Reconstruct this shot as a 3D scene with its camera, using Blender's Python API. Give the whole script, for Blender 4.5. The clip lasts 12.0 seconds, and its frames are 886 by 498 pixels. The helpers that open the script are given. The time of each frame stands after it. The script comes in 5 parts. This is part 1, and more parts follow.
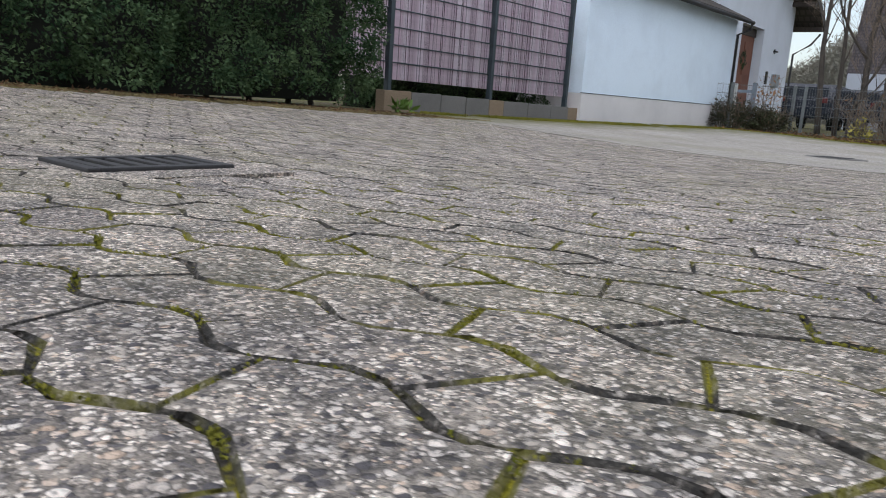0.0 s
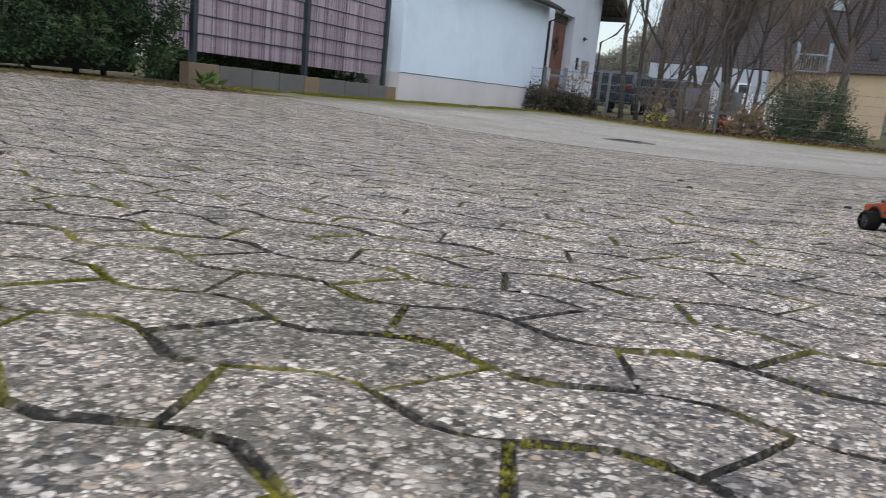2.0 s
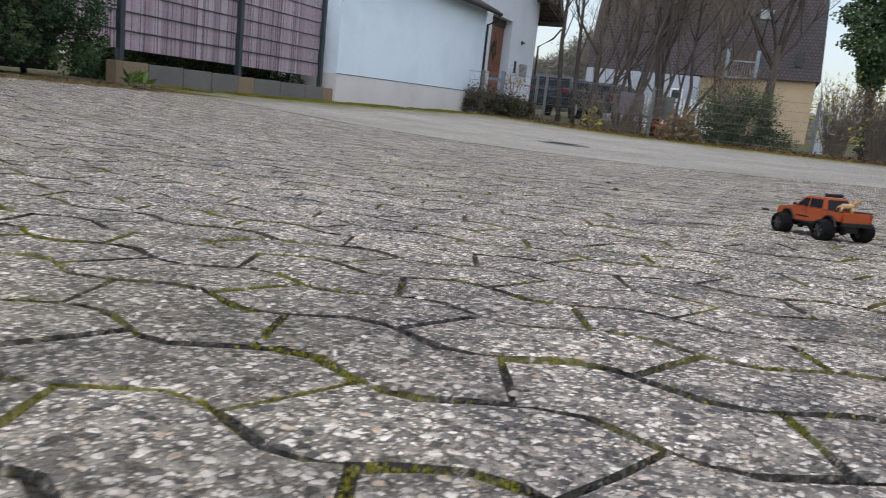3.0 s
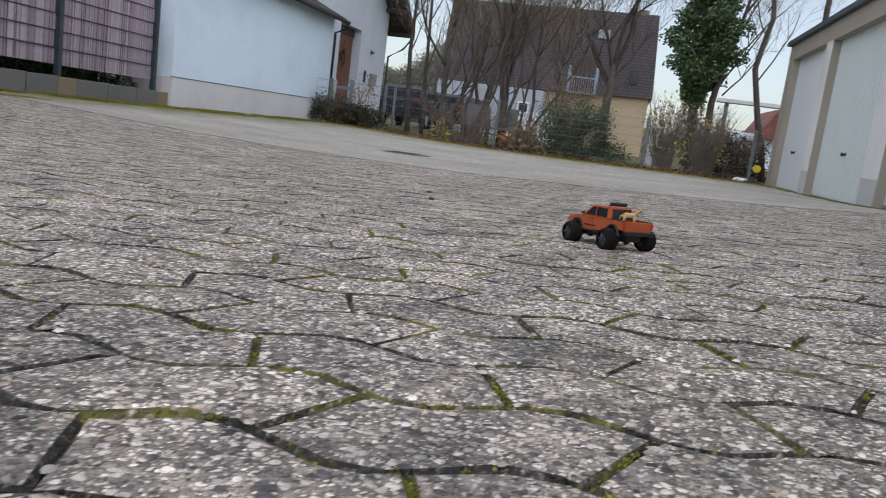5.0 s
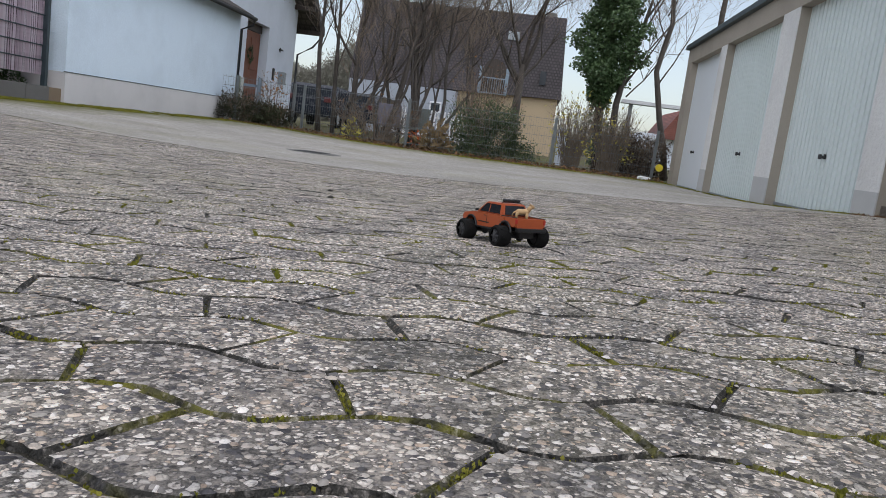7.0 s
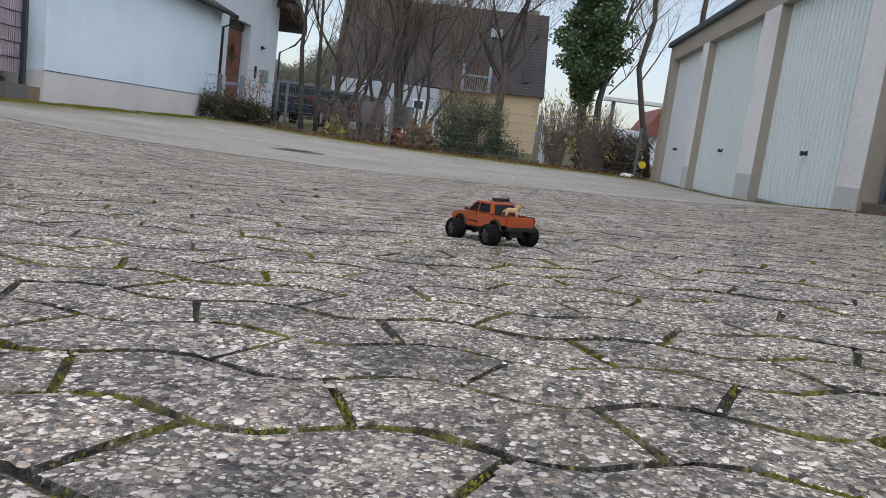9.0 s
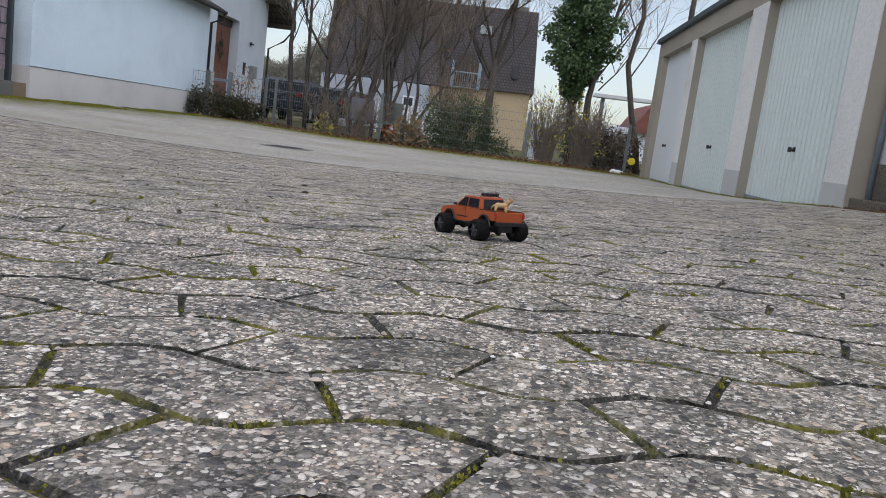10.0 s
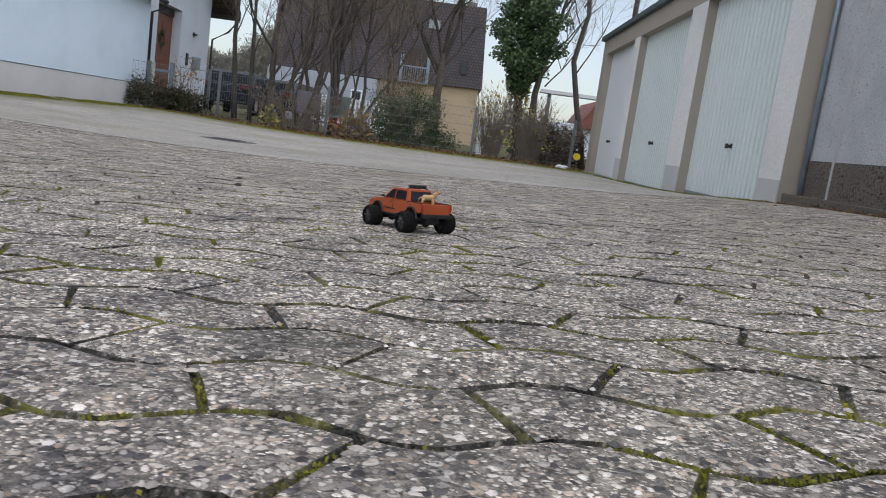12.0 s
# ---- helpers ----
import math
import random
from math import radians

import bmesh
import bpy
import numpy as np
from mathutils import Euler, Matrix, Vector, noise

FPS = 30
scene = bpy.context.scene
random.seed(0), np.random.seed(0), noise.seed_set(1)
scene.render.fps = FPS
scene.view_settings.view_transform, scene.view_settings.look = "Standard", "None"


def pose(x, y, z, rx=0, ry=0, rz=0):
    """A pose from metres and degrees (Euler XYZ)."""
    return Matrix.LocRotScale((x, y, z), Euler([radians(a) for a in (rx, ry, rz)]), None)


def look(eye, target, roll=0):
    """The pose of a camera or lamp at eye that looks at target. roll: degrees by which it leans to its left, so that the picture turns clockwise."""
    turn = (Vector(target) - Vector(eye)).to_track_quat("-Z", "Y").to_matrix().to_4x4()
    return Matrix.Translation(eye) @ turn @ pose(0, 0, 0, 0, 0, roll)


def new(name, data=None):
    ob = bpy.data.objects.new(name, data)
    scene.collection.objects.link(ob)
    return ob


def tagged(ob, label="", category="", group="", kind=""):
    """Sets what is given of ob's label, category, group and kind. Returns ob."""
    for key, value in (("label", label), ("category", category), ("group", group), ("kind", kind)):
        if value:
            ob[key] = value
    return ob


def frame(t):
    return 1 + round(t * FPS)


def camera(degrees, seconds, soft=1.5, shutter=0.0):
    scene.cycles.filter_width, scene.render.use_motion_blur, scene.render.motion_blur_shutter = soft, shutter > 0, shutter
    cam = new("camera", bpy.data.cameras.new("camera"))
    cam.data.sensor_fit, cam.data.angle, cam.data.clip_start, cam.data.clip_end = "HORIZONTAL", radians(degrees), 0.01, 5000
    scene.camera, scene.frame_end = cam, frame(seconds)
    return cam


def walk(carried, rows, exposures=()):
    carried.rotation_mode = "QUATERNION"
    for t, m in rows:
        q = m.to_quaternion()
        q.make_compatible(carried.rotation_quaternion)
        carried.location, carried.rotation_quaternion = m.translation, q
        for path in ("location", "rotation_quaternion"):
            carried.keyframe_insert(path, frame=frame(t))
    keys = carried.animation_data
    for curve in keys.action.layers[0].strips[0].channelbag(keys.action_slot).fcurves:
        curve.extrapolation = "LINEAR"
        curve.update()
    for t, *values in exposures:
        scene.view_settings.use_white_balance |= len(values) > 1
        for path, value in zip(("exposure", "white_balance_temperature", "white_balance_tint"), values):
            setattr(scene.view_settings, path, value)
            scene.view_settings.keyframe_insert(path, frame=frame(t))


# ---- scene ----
cam = camera(60.1, 12.0, soft=0.8, shutter=0.5)
PATH = [
    (0, (-0.287, -0.332, 0.138), (-1.534, 1.182, -0.253), 3.9),
    (0.5, (-0.249, -0.315, 0.138), (-1.443, 1.236, -0.274), 4.4),
    (1, (-0.224, -0.283, 0.148), (-1.326, 1.333, -0.267), 4.8),
    (1.5, (-0.179, -0.232, 0.153), (-1.169, 1.456, -0.261), 5.2),
    (2, (-0.141, -0.185, 0.159), (-1.021, 1.563, -0.251), 5.7),
    (2.5, (-0.127, -0.165, 0.159), (-0.942, 1.617, -0.242), 6.0),
    (4.5, (-0.028, -0.008, 0.159), (-0.508, 1.903, -0.181), 7.1),
    (5, (0.002, 0.017, 0.164), (-0.398, 1.95, -0.157), 7.4),
    (5.5, (0.019, 0.041, 0.169), (-0.309, 1.991, -0.135), 7.5),
    (6, (0.037, 0.055, 0.165), (-0.227, 2.015, -0.132), 7.6),
    (6.5, (0.047, 0.061, 0.161), (-0.167, 2.028, -0.133), 7.7),
    (7, (0.044, 0.065, 0.161), (-0.14, 2.035, -0.132), 7.6),
    (9, (0.031, 0.079, 0.161), (-0.111, 2.052, -0.132), 7.4),
    (9.5, (0.029, 0.081, 0.159), (-0.1, 2.055, -0.139), 7.4),
    (10, (0.033, 0.084, 0.157), (-0.082, 2.059, -0.141), 7.4),
    (10.5, (0.037, 0.089, 0.159), (-0.057, 2.064, -0.141), 7.5),
    (11, (0.045, 0.089, 0.158), (-0.022, 2.065, -0.139), 7.5),
    (11.5, (0.061, 0.093, 0.16), (0.032, 2.071, -0.135), 7.6),
    (12, (0.08, 0.092, 0.157), (0.097, 2.07, -0.137), 7.9),
]
EXPOSURES = [(0, 0.36), (2.5, 0.30), (5, 0.21), (12, 0.20)]
walk(cam, [(t, look(eye, target, roll)) for t, eye, target, roll in PATH], EXPOSURES)

# ---- light: an overcast winter afternoon ----
world = bpy.data.worlds.new("overcast_sky")
scene.world = world
world.use_nodes = True
wn, wl = world.node_tree.nodes, world.node_tree.links
sky = wn.new("ShaderNodeTexSky")
sky.sky_type, sky.sun_disc = "NISHITA", False
sky.sun_elevation, sky.sun_rotation = radians(68), radians(167)
sky.air_density, sky.dust_density = 1.0, 1.4
soft_sky = wn.new("ShaderNodeHueSaturation")
soft_sky.inputs["Saturation"].default_value = 0.62
wl.new(sky.outputs[0], soft_sky.inputs["Color"])
wl.new(soft_sky.outputs[0], wn["Background"].inputs["Color"])
wn["Background"].inputs["Strength"].default_value = 0.15
sun = new("sun", bpy.data.lights.new("sun", "SUN"))
sun.data.energy, sun.data.angle, sun.data.color = 1.6, radians(140), (1.0, 0.985, 0.97)
sun.matrix_world = look((0.5, -2.2, 5.6), (0, 0, 0))


# ---- materials ----
class Nodes:
    """A node material under construction."""

    def __init__(self, name):
        self.m = bpy.data.materials.new(name)
        self.m.use_nodes = True
        self.t = self.m.node_tree
        self.out = self.t.nodes["Principled BSDF"]
        self.pos = self.t.nodes.new("ShaderNodeNewGeometry").outputs["Position"]

    def add(self, kind, **values):
        n = self.t.nodes.new(kind)
        for k, v in values.items():
            s = n.inputs[k.replace("_", " ")]
            if hasattr(v, "is_linked"):
                self.t.links.new(v, s)
            else:
                s.default_value = v
        return n

    def noise(self, scale, detail=4.0, rough=0.55, at=None):
        n = self.add("ShaderNodeTexNoise", Scale=scale, Detail=detail, Roughness=rough, Vector=at or self.pos)
        return n.outputs["Fac"]

    def voronoi(self, scale, feature="F1", at=None, randomness=1.0):
        n = self.add("ShaderNodeTexVoronoi", Scale=scale, Vector=at or self.pos, Randomness=randomness)
        n.feature = feature
        return n

    def ramp(self, fac, *stops):
        n = self.add("ShaderNodeValToRGB", Fac=fac)
        e = n.color_ramp.elements
        while len(e) < len(stops):
            e.new(0.5)
        for el, (p, c) in zip(e, stops):
            el.position = p
            el.color = (*c, 1) if isinstance(c, tuple) else (c, c, c, 1)
        return n.outputs["Color"]

    def mix(self, fac, a, b, blend="MIX"):
        n = self.t.nodes.new("ShaderNodeMix")
        n.data_type, n.blend_type = "RGBA", blend
        for s, v in ((n.inputs[0], fac), (n.inputs[6], a), (n.inputs[7], b)):
            if hasattr(v, "is_linked"):
                self.t.links.new(v, s)
            elif s.type == "RGBA":
                s.default_value = (*v, 1) if isinstance(v, tuple) else (v, v, v, 1)
            else:
                s.default_value = v
        return n.outputs[2]

    def math(self, op, a, b=0.0, clamp=False):
        n = self.t.nodes.new("ShaderNodeMath")
        n.operation, n.use_clamp = op, clamp
        for s, v in zip(n.inputs, (a, b)):
            if hasattr(v, "is_linked"):
                self.t.links.new(v, s)
            else:
                s.default_value = v
        return n.outputs[0]

    def bump(self, height, strength=0.5, distance=0.01):
        n = self.add("ShaderNodeBump", Height=height, Strength=strength, Distance=distance)
        self.t.links.new(n.outputs[0], self.out.inputs["Normal"])

    def done(self, color, rough=0.8, metal=0.0, spec=0.5):
        for key, v in (("Base Color", color), ("Roughness", rough), ("Metallic", metal), ("Specular IOR Level", spec)):
            s = self.out.inputs[key]
            if hasattr(v, "is_linked"):
                self.t.links.new(v, s)
            else:
                s.default_value = (*v, 1) if isinstance(v, tuple) else v
        return self.m


def worn(name, color, rough=0.7, metal=0.0, vary=0.25, scale=8.0, bump=0.15, grain=120.0, depth=0.002, spec=0.5):
    """A surface in one colour with blotches, grain and fine relief."""
    k = Nodes(name)
    big, fine = k.noise(scale), k.noise(grain, 3.0)
    lo = tuple(c * (1 - vary) for c in color)
    hi = tuple(min(1.0, c * (1 + vary)) for c in color)
    c = k.mix(0.35, k.ramp(big, (0.3, lo), (0.7, hi)), k.ramp(fine, (0.3, lo), (0.7, hi)))
    k.bump(fine, bump, depth)
    r = k.ramp(big, (0.2, max(0.0, rough - 0.12)), (0.8, min(1.0, rough + 0.12)))
    return k.done(c, r, metal, spec)


def per_island(name, stops, rough=0.6, spec=0.4, extra=3.0):
    """Leaves and twigs: each island takes its own shade."""
    k = Nodes(name)
    rnd = k.t.nodes.new("ShaderNodeNewGeometry").outputs["Random Per Island"]
    patch = k.noise(extra, 2.0)
    c = k.mix(0.5, k.ramp(rnd, *stops), k.ramp(patch, (0.3, stops[0][1]), (0.7, stops[-1][1])))
    return k.done(c, rough, 0.0, spec)


def aggregate(name, moss=0.0, dirt=0.0):
    """Concrete with exposed pebbles."""
    k = Nodes(name)
    inf = k.t.nodes.new("ShaderNodeObjectInfo").outputs["Random"]
    isl = k.t.nodes.new("ShaderNodeNewGeometry").outputs["Random Per Island"]
    shade = k.math("FRACT", k.math("ADD", inf, isl))
    warp = k.add("ShaderNodeTexNoise", Scale=90.0, Detail=2.0, Vector=k.pos)
    sc = k.t.nodes.new("ShaderNodeVectorMath")
    sc.operation = "SCALE"
    sc.inputs["Scale"].default_value = 0.007
    k.t.links.new(warp.outputs["Color"], sc.inputs[0])
    at = k.add("ShaderNodeVectorMath", Vector=k.pos)
    at.operation = "ADD"
    k.t.links.new(sc.outputs[0], at.inputs[1])
    at = at.outputs[0]
    # grit and paste, then small and large pebbles bedded in it
    col = k.ramp(k.noise(520.0, 3.0, 0.6), (0.30, (0.05, 0.05, 0.051)), (0.50, (0.155, 0.15, 0.143)), (0.70, (0.32, 0.305, 0.285)))
    col = k.mix(k.ramp(k.noise(48.0, 3.0), (0.52, 0.0), (0.68, 0.6)), col, (0.48, 0.455, 0.42))
    height = k.math("MULTIPLY", k.noise(520.0, 3.0, 0.6), 0.35)
    for scale, chance, size, tall in ((280.0, 0.25, 0.57, 0.5), (132.0, 0.42, 0.57, 1.0)):
        v = k.voronoi(scale, at=at)
        cell = k.add("ShaderNodeSeparateColor", Color=v.outputs["Color"])
        there = k.math("GREATER_THAN", cell.outputs[1], chance)
        far = k.math("ADD", v.outputs["Distance"], k.math("MULTIPLY", cell.outputs[2], 0.16))
        mask = k.math("MULTIPLY", k.ramp(far, (size - 0.03, 1.0), (size + 0.05, 0.0)), there)
        ring = k.math("MULTIPLY", k.ramp(far, (size + 0.0, 0.6), (size + 0.12, 0.0)), there)
        tone = k.ramp(cell.outputs[0], (0.0, (0.05, 0.05, 0.06)), (0.22, (0.14, 0.14, 0.155)), (0.36, (0.38, 0.37, 0.36)), (0.55, (0.66, 0.64, 0.61)),
                      (0.66, (0.52, 0.42, 0.34)), (0.74, (0.74, 0.72, 0.70)), (1.0, (0.88, 0.87, 0.85)))
        col = k.mix(ring, col, (0.10, 0.098, 0.092))
        col = k.mix(mask, col, tone)
        height = k.math("ADD", height, k.math("MULTIPLY", k.math("MULTIPLY", mask, k.math("SUBTRACT", 0.8, far)), tall))
    worn_paste = k.ramp(k.noise(34.0, 5.0, 0.65), (0.52, 0.0), (0.64, 0.34))
    col = k.mix(worn_paste, col, k.ramp(k.noise(240.0, 3.0), (0.3, (0.40, 0.375, 0.34)), (0.7, (0.58, 0.55, 0.50))))
    pits = k.ramp(k.noise(110.0, 4.0, 0.7), (0.36, 0.88), (0.47, 0.0))
    col = k.mix(pits, col, (0.055, 0.053, 0.05))
    blot = k.ramp(k.noise(8.0, 6.0, 0.7), (0.34, (0.64, 0.615, 0.605)), (0.58, (1.42, 1.32, 1.22)))
    col = k.mix(1.0, col, blot, "MULTIPLY")
    col = k.mix(1.0, col, k.ramp(shade, (0.0, (0.88, 0.87, 0.87)), (1.0, (1.12, 1.11, 1.09))), "MULTIPLY")
    if moss:
        green = k.math("MULTIPLY", k.ramp(k.noise(1.3, 4.0), (0.45, 0.0), (0.7, 1.0)), moss)
        col = k.mix(green, col, (0.17, 0.17, 0.06))
    if dirt:
        crumbs = k.ramp(k.noise(130.0, 4.0, 0.65), (0.48, 1.0), (0.70, 0.45))
        mossy = k.ramp(k.noise(7.5, 4.0, 0.6), (0.485, 0.0), (0.59, 1.0))
        col = k.mix(k.math("MULTIPLY", crumbs, dirt), col, k.mix(mossy, (0.026, 0.025, 0.022), (0.19, 0.18, 0.025)))
    k.bump(height, 1.0, 0.006)
    return k.done(col, 0.72, 0.0, 0.3)


def pebble_face(name):
    """River pebbles, each in a tone of its own, with worn and dirty sides."""
    k = Nodes(name)
    one = k.add("ShaderNodeNewGeometry").outputs["Random Per Island"]
    col = k.ramp(one, (0.0, (0.07, 0.07, 0.075)), (0.2, (0.17, 0.165, 0.165)), (0.4, (0.36, 0.34, 0.32)), (0.6, (0.55, 0.52, 0.48)),
                 (0.7, (0.44, 0.36, 0.29)), (0.8, (0.74, 0.71, 0.69)), (1.0, (0.82, 0.80, 0.78)))
    col = k.mix(1.0, col, k.ramp(k.noise(8.0, 6.0, 0.7), (0.34, (0.75, 0.73, 0.72)), (0.58, (1.15, 1.10, 1.05))), "MULTIPLY")
    col = k.mix(k.ramp(k.noise(400.0, 3.0), (0.5, 0.0), (0.7, 0.4)), col, (0.16, 0.15, 0.14))
    return k.done(col, 0.65, 0.0, 0.3)


def joint_moss(name):
    k = Nodes(name)
    dirt = k.ramp(k.noise(210.0, 4.0), (0.3, (0.028, 0.026, 0.022)), (0.7, (0.10, 0.092, 0.078)))
    green = k.ramp(k.noise(260.0, 4.0), (0.25, (0.10, 0.10, 0.012)), (0.5, (0.26, 0.24, 0.025)), (0.75, (0.44, 0.39, 0.05)))
    patch = k.math("ADD", k.noise(7.5, 4.0, 0.6), k.math("MULTIPLY", k.math("SUBTRACT", k.noise(90.0, 3.0), 0.5), 0.5))
    fac = k.ramp(patch, (0.47, 0.0), (0.56, 0.95))
    k.bump(k.noise(300.0, 4.0), 1.0, 0.004)
    return k.done(k.mix(fac, dirt, green), 0.95, 0.0, 0.1)


def asphalt_mat(name):
    k = Nodes(name)
    grain = k.voronoi(120.0).outputs["Color"]
    s = k.add("ShaderNodeSeparateColor", Color=grain).outputs[0]
    c = k.ramp(s, (0.0, (0.19, 0.182, 0.175)), (0.6, (0.36, 0.343, 0.325)), (1.0, (0.51, 0.49, 0.465)))
    c = k.mix(1.0, c, k.ramp(k.noise(0.9, 6.0, 0.65), (0.32, (0.80, 0.79, 0.74)), (0.68, (1.08, 1.06, 1.03))), "MULTIPLY")
    moss = k.ramp(k.noise(0.5, 6.0, 0.7), (0.50, 0.0), (0.72, 0.55))
    c = k.mix(moss, c, (0.20, 0.19, 0.09))
    x = k.add("ShaderNodeSeparateXYZ", Vector=k.pos)
    near_wall = k.add("ShaderNodeMapRange", Value=x.outputs[0], From_Min=-4.2, From_Max=-6.1).outputs[0]
    near_fence = k.add("ShaderNodeMapRange", Value=x.outputs[1], From_Min=12.6, From_Max=15.8).outputs[0]
    damp = k.math("ADD", k.math("MAXIMUM", near_wall, near_fence), k.math("MULTIPLY", k.math("SUBTRACT", k.noise(3.0, 6.0, 0.7), 0.5), 1.6))
    c = k.mix(k.ramp(damp, (0.35, 0.0), (0.9, 0.85)), c, k.ramp(k.noise(45.0, 4.0), (0.3, (0.08, 0.085, 0.025)), (0.7, (0.19, 0.18, 0.06))))
    k.bump(s, 0.5, 0.003)
    return k.done(c, 0.85, 0.0, 0.3)


def soil_mat(name):
    k = Nodes(name)
    a = k.ramp(k.noise(14.0, 6.0, 0.7), (0.3, (0.045, 0.035, 0.025)), (0.55, (0.11, 0.085, 0.055)), (0.75, (0.19, 0.15, 0.10)))
    g = k.ramp(k.noise(60.0, 4.0), (0.3, (0.06, 0.07, 0.02)), (0.7, (0.15, 0.15, 0.05)))
    c = k.mix(k.ramp(k.noise(0.8, 5.0), (0.42, 0.0), (0.6, 1.0)), a, g)
    k.bump(k.noise(40.0, 6.0, 0.7), 0.9, 0.03)
    return k.done(c, 0.95, 0.0, 0.2)


def stucco(name, color, size=70.0, depth=0.004, vary=0.06, stain=0.15):
    k = Nodes(name)
    lumps = k.noise(size, 5.0, 0.6)
    sm = k.noise(1.1, 6.0, 0.65)
    hi = tuple(min(1.0, c * (1 + vary)) for c in color)
    lo = tuple(c * (1 - vary) for c in color)
    dirt = tuple(c * (1 - stain) for c in color)
    c = k.mix(k.ramp(sm, (0.45, 0.0), (0.75, 0.8)), k.ramp(lumps, (0.3, lo), (0.7, hi)), dirt)
    k.bump(lumps, 0.8, depth)
    return k.done(c, 0.9, 0.0, 0.25)


def pitted(name, color, scale, cover, hole, depth):
    """Old render with dark pits and crumbs in scattered patches."""
    k = Nodes(name)
    fine, big = k.noise(scale, 5.0, 0.65), k.noise(3.0, 5.0, 0.6)
    soft = k.ramp(big, (0.3, tuple(c * 0.86 for c in color)), (0.7, tuple(c * 1.1 for c in color)))
    pits = k.math("MULTIPLY", k.ramp(fine, (cover - 0.05, 1.0), (cover + 0.02, 0.0)), k.ramp(big, (0.35, 0.35), (0.6, 1.0)))
    c = k.mix(1.0, k.mix(pits, soft, hole), k.ramp(k.noise(scale * 2.2, 4.0, 0.6), (0.3, (0.88, 0.87, 0.86)), (0.7, (1.12, 1.12, 1.12))), "MULTIPLY")
    k.bump(fine, 1.0, depth)
    return k.done(c, 0.95, 0.0, 0.15)


def tiles_mat(name, color):
    """Roof tiles too far off to be picked apart: courses, joints and mixed shades."""
    k = Nodes(name)
    b = k.add("ShaderNodeTexBrick", Scale=1.0, Mortar_Size=0.025, Brick_Width=0.16, Row_Height=0.14)
    x = k.add("ShaderNodeSeparateXYZ", Vector=k.pos)
    v = k.add("ShaderNodeCombineXYZ", X=x.outputs[0], Y=x.outputs[2])
    k.t.links.new(v.outputs[0], b.inputs["Vector"])
    b.inputs["Color1"].default_value = (*[c * 0.75 for c in color], 1)
    b.inputs["Color2"].default_value = (*[c * 1.3 for c in color], 1)
    b.inputs["Mortar"].default_value = (*[c * 0.25 for c in color], 1)
    c = k.mix(0.4, b.outputs["Color"], k.ramp(k.noise(1.5), (0.3, tuple(c * 0.7 for c in color)), (0.7, tuple(c * 1.4 for c in color))))
    k.bump(b.outputs["Fac"], 0.7, 0.03)
    return k.done(c, 0.7)


def wood_mat(name, dark, light, along=2, scale=14.0):
    k = Nodes(name)
    x = k.add("ShaderNodeSeparateXYZ", Vector=k.pos)
    v = k.add("ShaderNodeCombineXYZ", X=x.outputs[0], Y=x.outputs[1], Z=k.math("MULTIPLY", x.outputs[2], 0.06))
    g = k.noise(scale * 3, 5.0, 0.6, at=v.outputs[0])
    k.bump(g, 0.3, 0.002)
    return k.done(k.ramp(g, (0.3, dark), (0.7, light)), 0.6)


def screen_mat(name):
    """Woven plastic strips: mauve with pale and dark threads across and along."""
    k = Nodes(name)
    x = k.add("ShaderNodeSeparateXYZ", Vector=k.pos)
    def along(per_metre, detail=0.0, axis=1):
        return k.noise(1.0, detail, at=k.add("ShaderNodeCombineXYZ", X=k.math("MULTIPLY", x.outputs[axis], per_metre)).outputs[0])
    c = k.ramp(along(7.0), (0.42, (0.58, 0.46, 0.54)), (0.50, (0.70, 0.57, 0.65)), (0.57, (0.84, 0.75, 0.82)))
    c = k.mix(0.3, c, k.ramp(along(22.0, 1.0, 2), (0.35, (0.46, 0.36, 0.40)), (0.65, (0.76, 0.62, 0.69))))
    threads = k.math("MULTIPLY", k.ramp(along(46.0), (0.53, 0.0), (0.58, 1.0)), k.ramp(along(5.0), (0.38, 0.25), (0.52, 1.0)))
    c = k.mix(threads, c, (0.09, 0.06, 0.08))
    return k.done(c, 0.5)


PAVER = aggregate("exposed_aggregate_concrete", 0.25)
PEBBLE_FACE = pebble_face("exposed_pebble")
EDGE = aggregate("dirty_paver_edge", 0.0, 0.95)
MOSS = joint_moss("mossy_joint")
ASPHALT = asphalt_mat("pale_asphalt")
SOIL = soil_mat("soil_and_moss")
WHITE = stucco("white_render", (0.73, 0.84, 0.95), 40.0, 0.010)
HOUSE_WHITE = stucco("house_render", (0.70, 0.75, 0.83), 60.0)
PLINTH = stucco("plinth_render", (0.68, 0.66, 0.66), 90.0, 0.002, 0.06, 0.2)
BEIGE = stucco("beige_render", (0.36, 0.32, 0.27), 80.0, 0.002, 0.08, 0.2)
PALE = stucco("pale_brushed_render", (0.74, 0.73, 0.71), 26.0, 0.022, 0.06, 0.2)
SOCK = stucco("grey_base_coat", (0.50, 0.50, 0.49), 90.0, 0.002, 0.05, 0.15)
JOINTGREY = stucco("pale_joint_render", (0.46, 0.46, 0.46), 60.0)
GREYWALL = pitted("old_grey_render", (0.47, 0.48, 0.50), 38.0, 0.38, (0.16, 0.15, 0.15), 0.012)
BROWNBASE = pitted("brown_pebble_base", (0.20, 0.175, 0.15), 60.0, 0.47, (0.07, 0.058, 0.045), 0.03)
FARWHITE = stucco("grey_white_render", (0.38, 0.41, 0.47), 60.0)
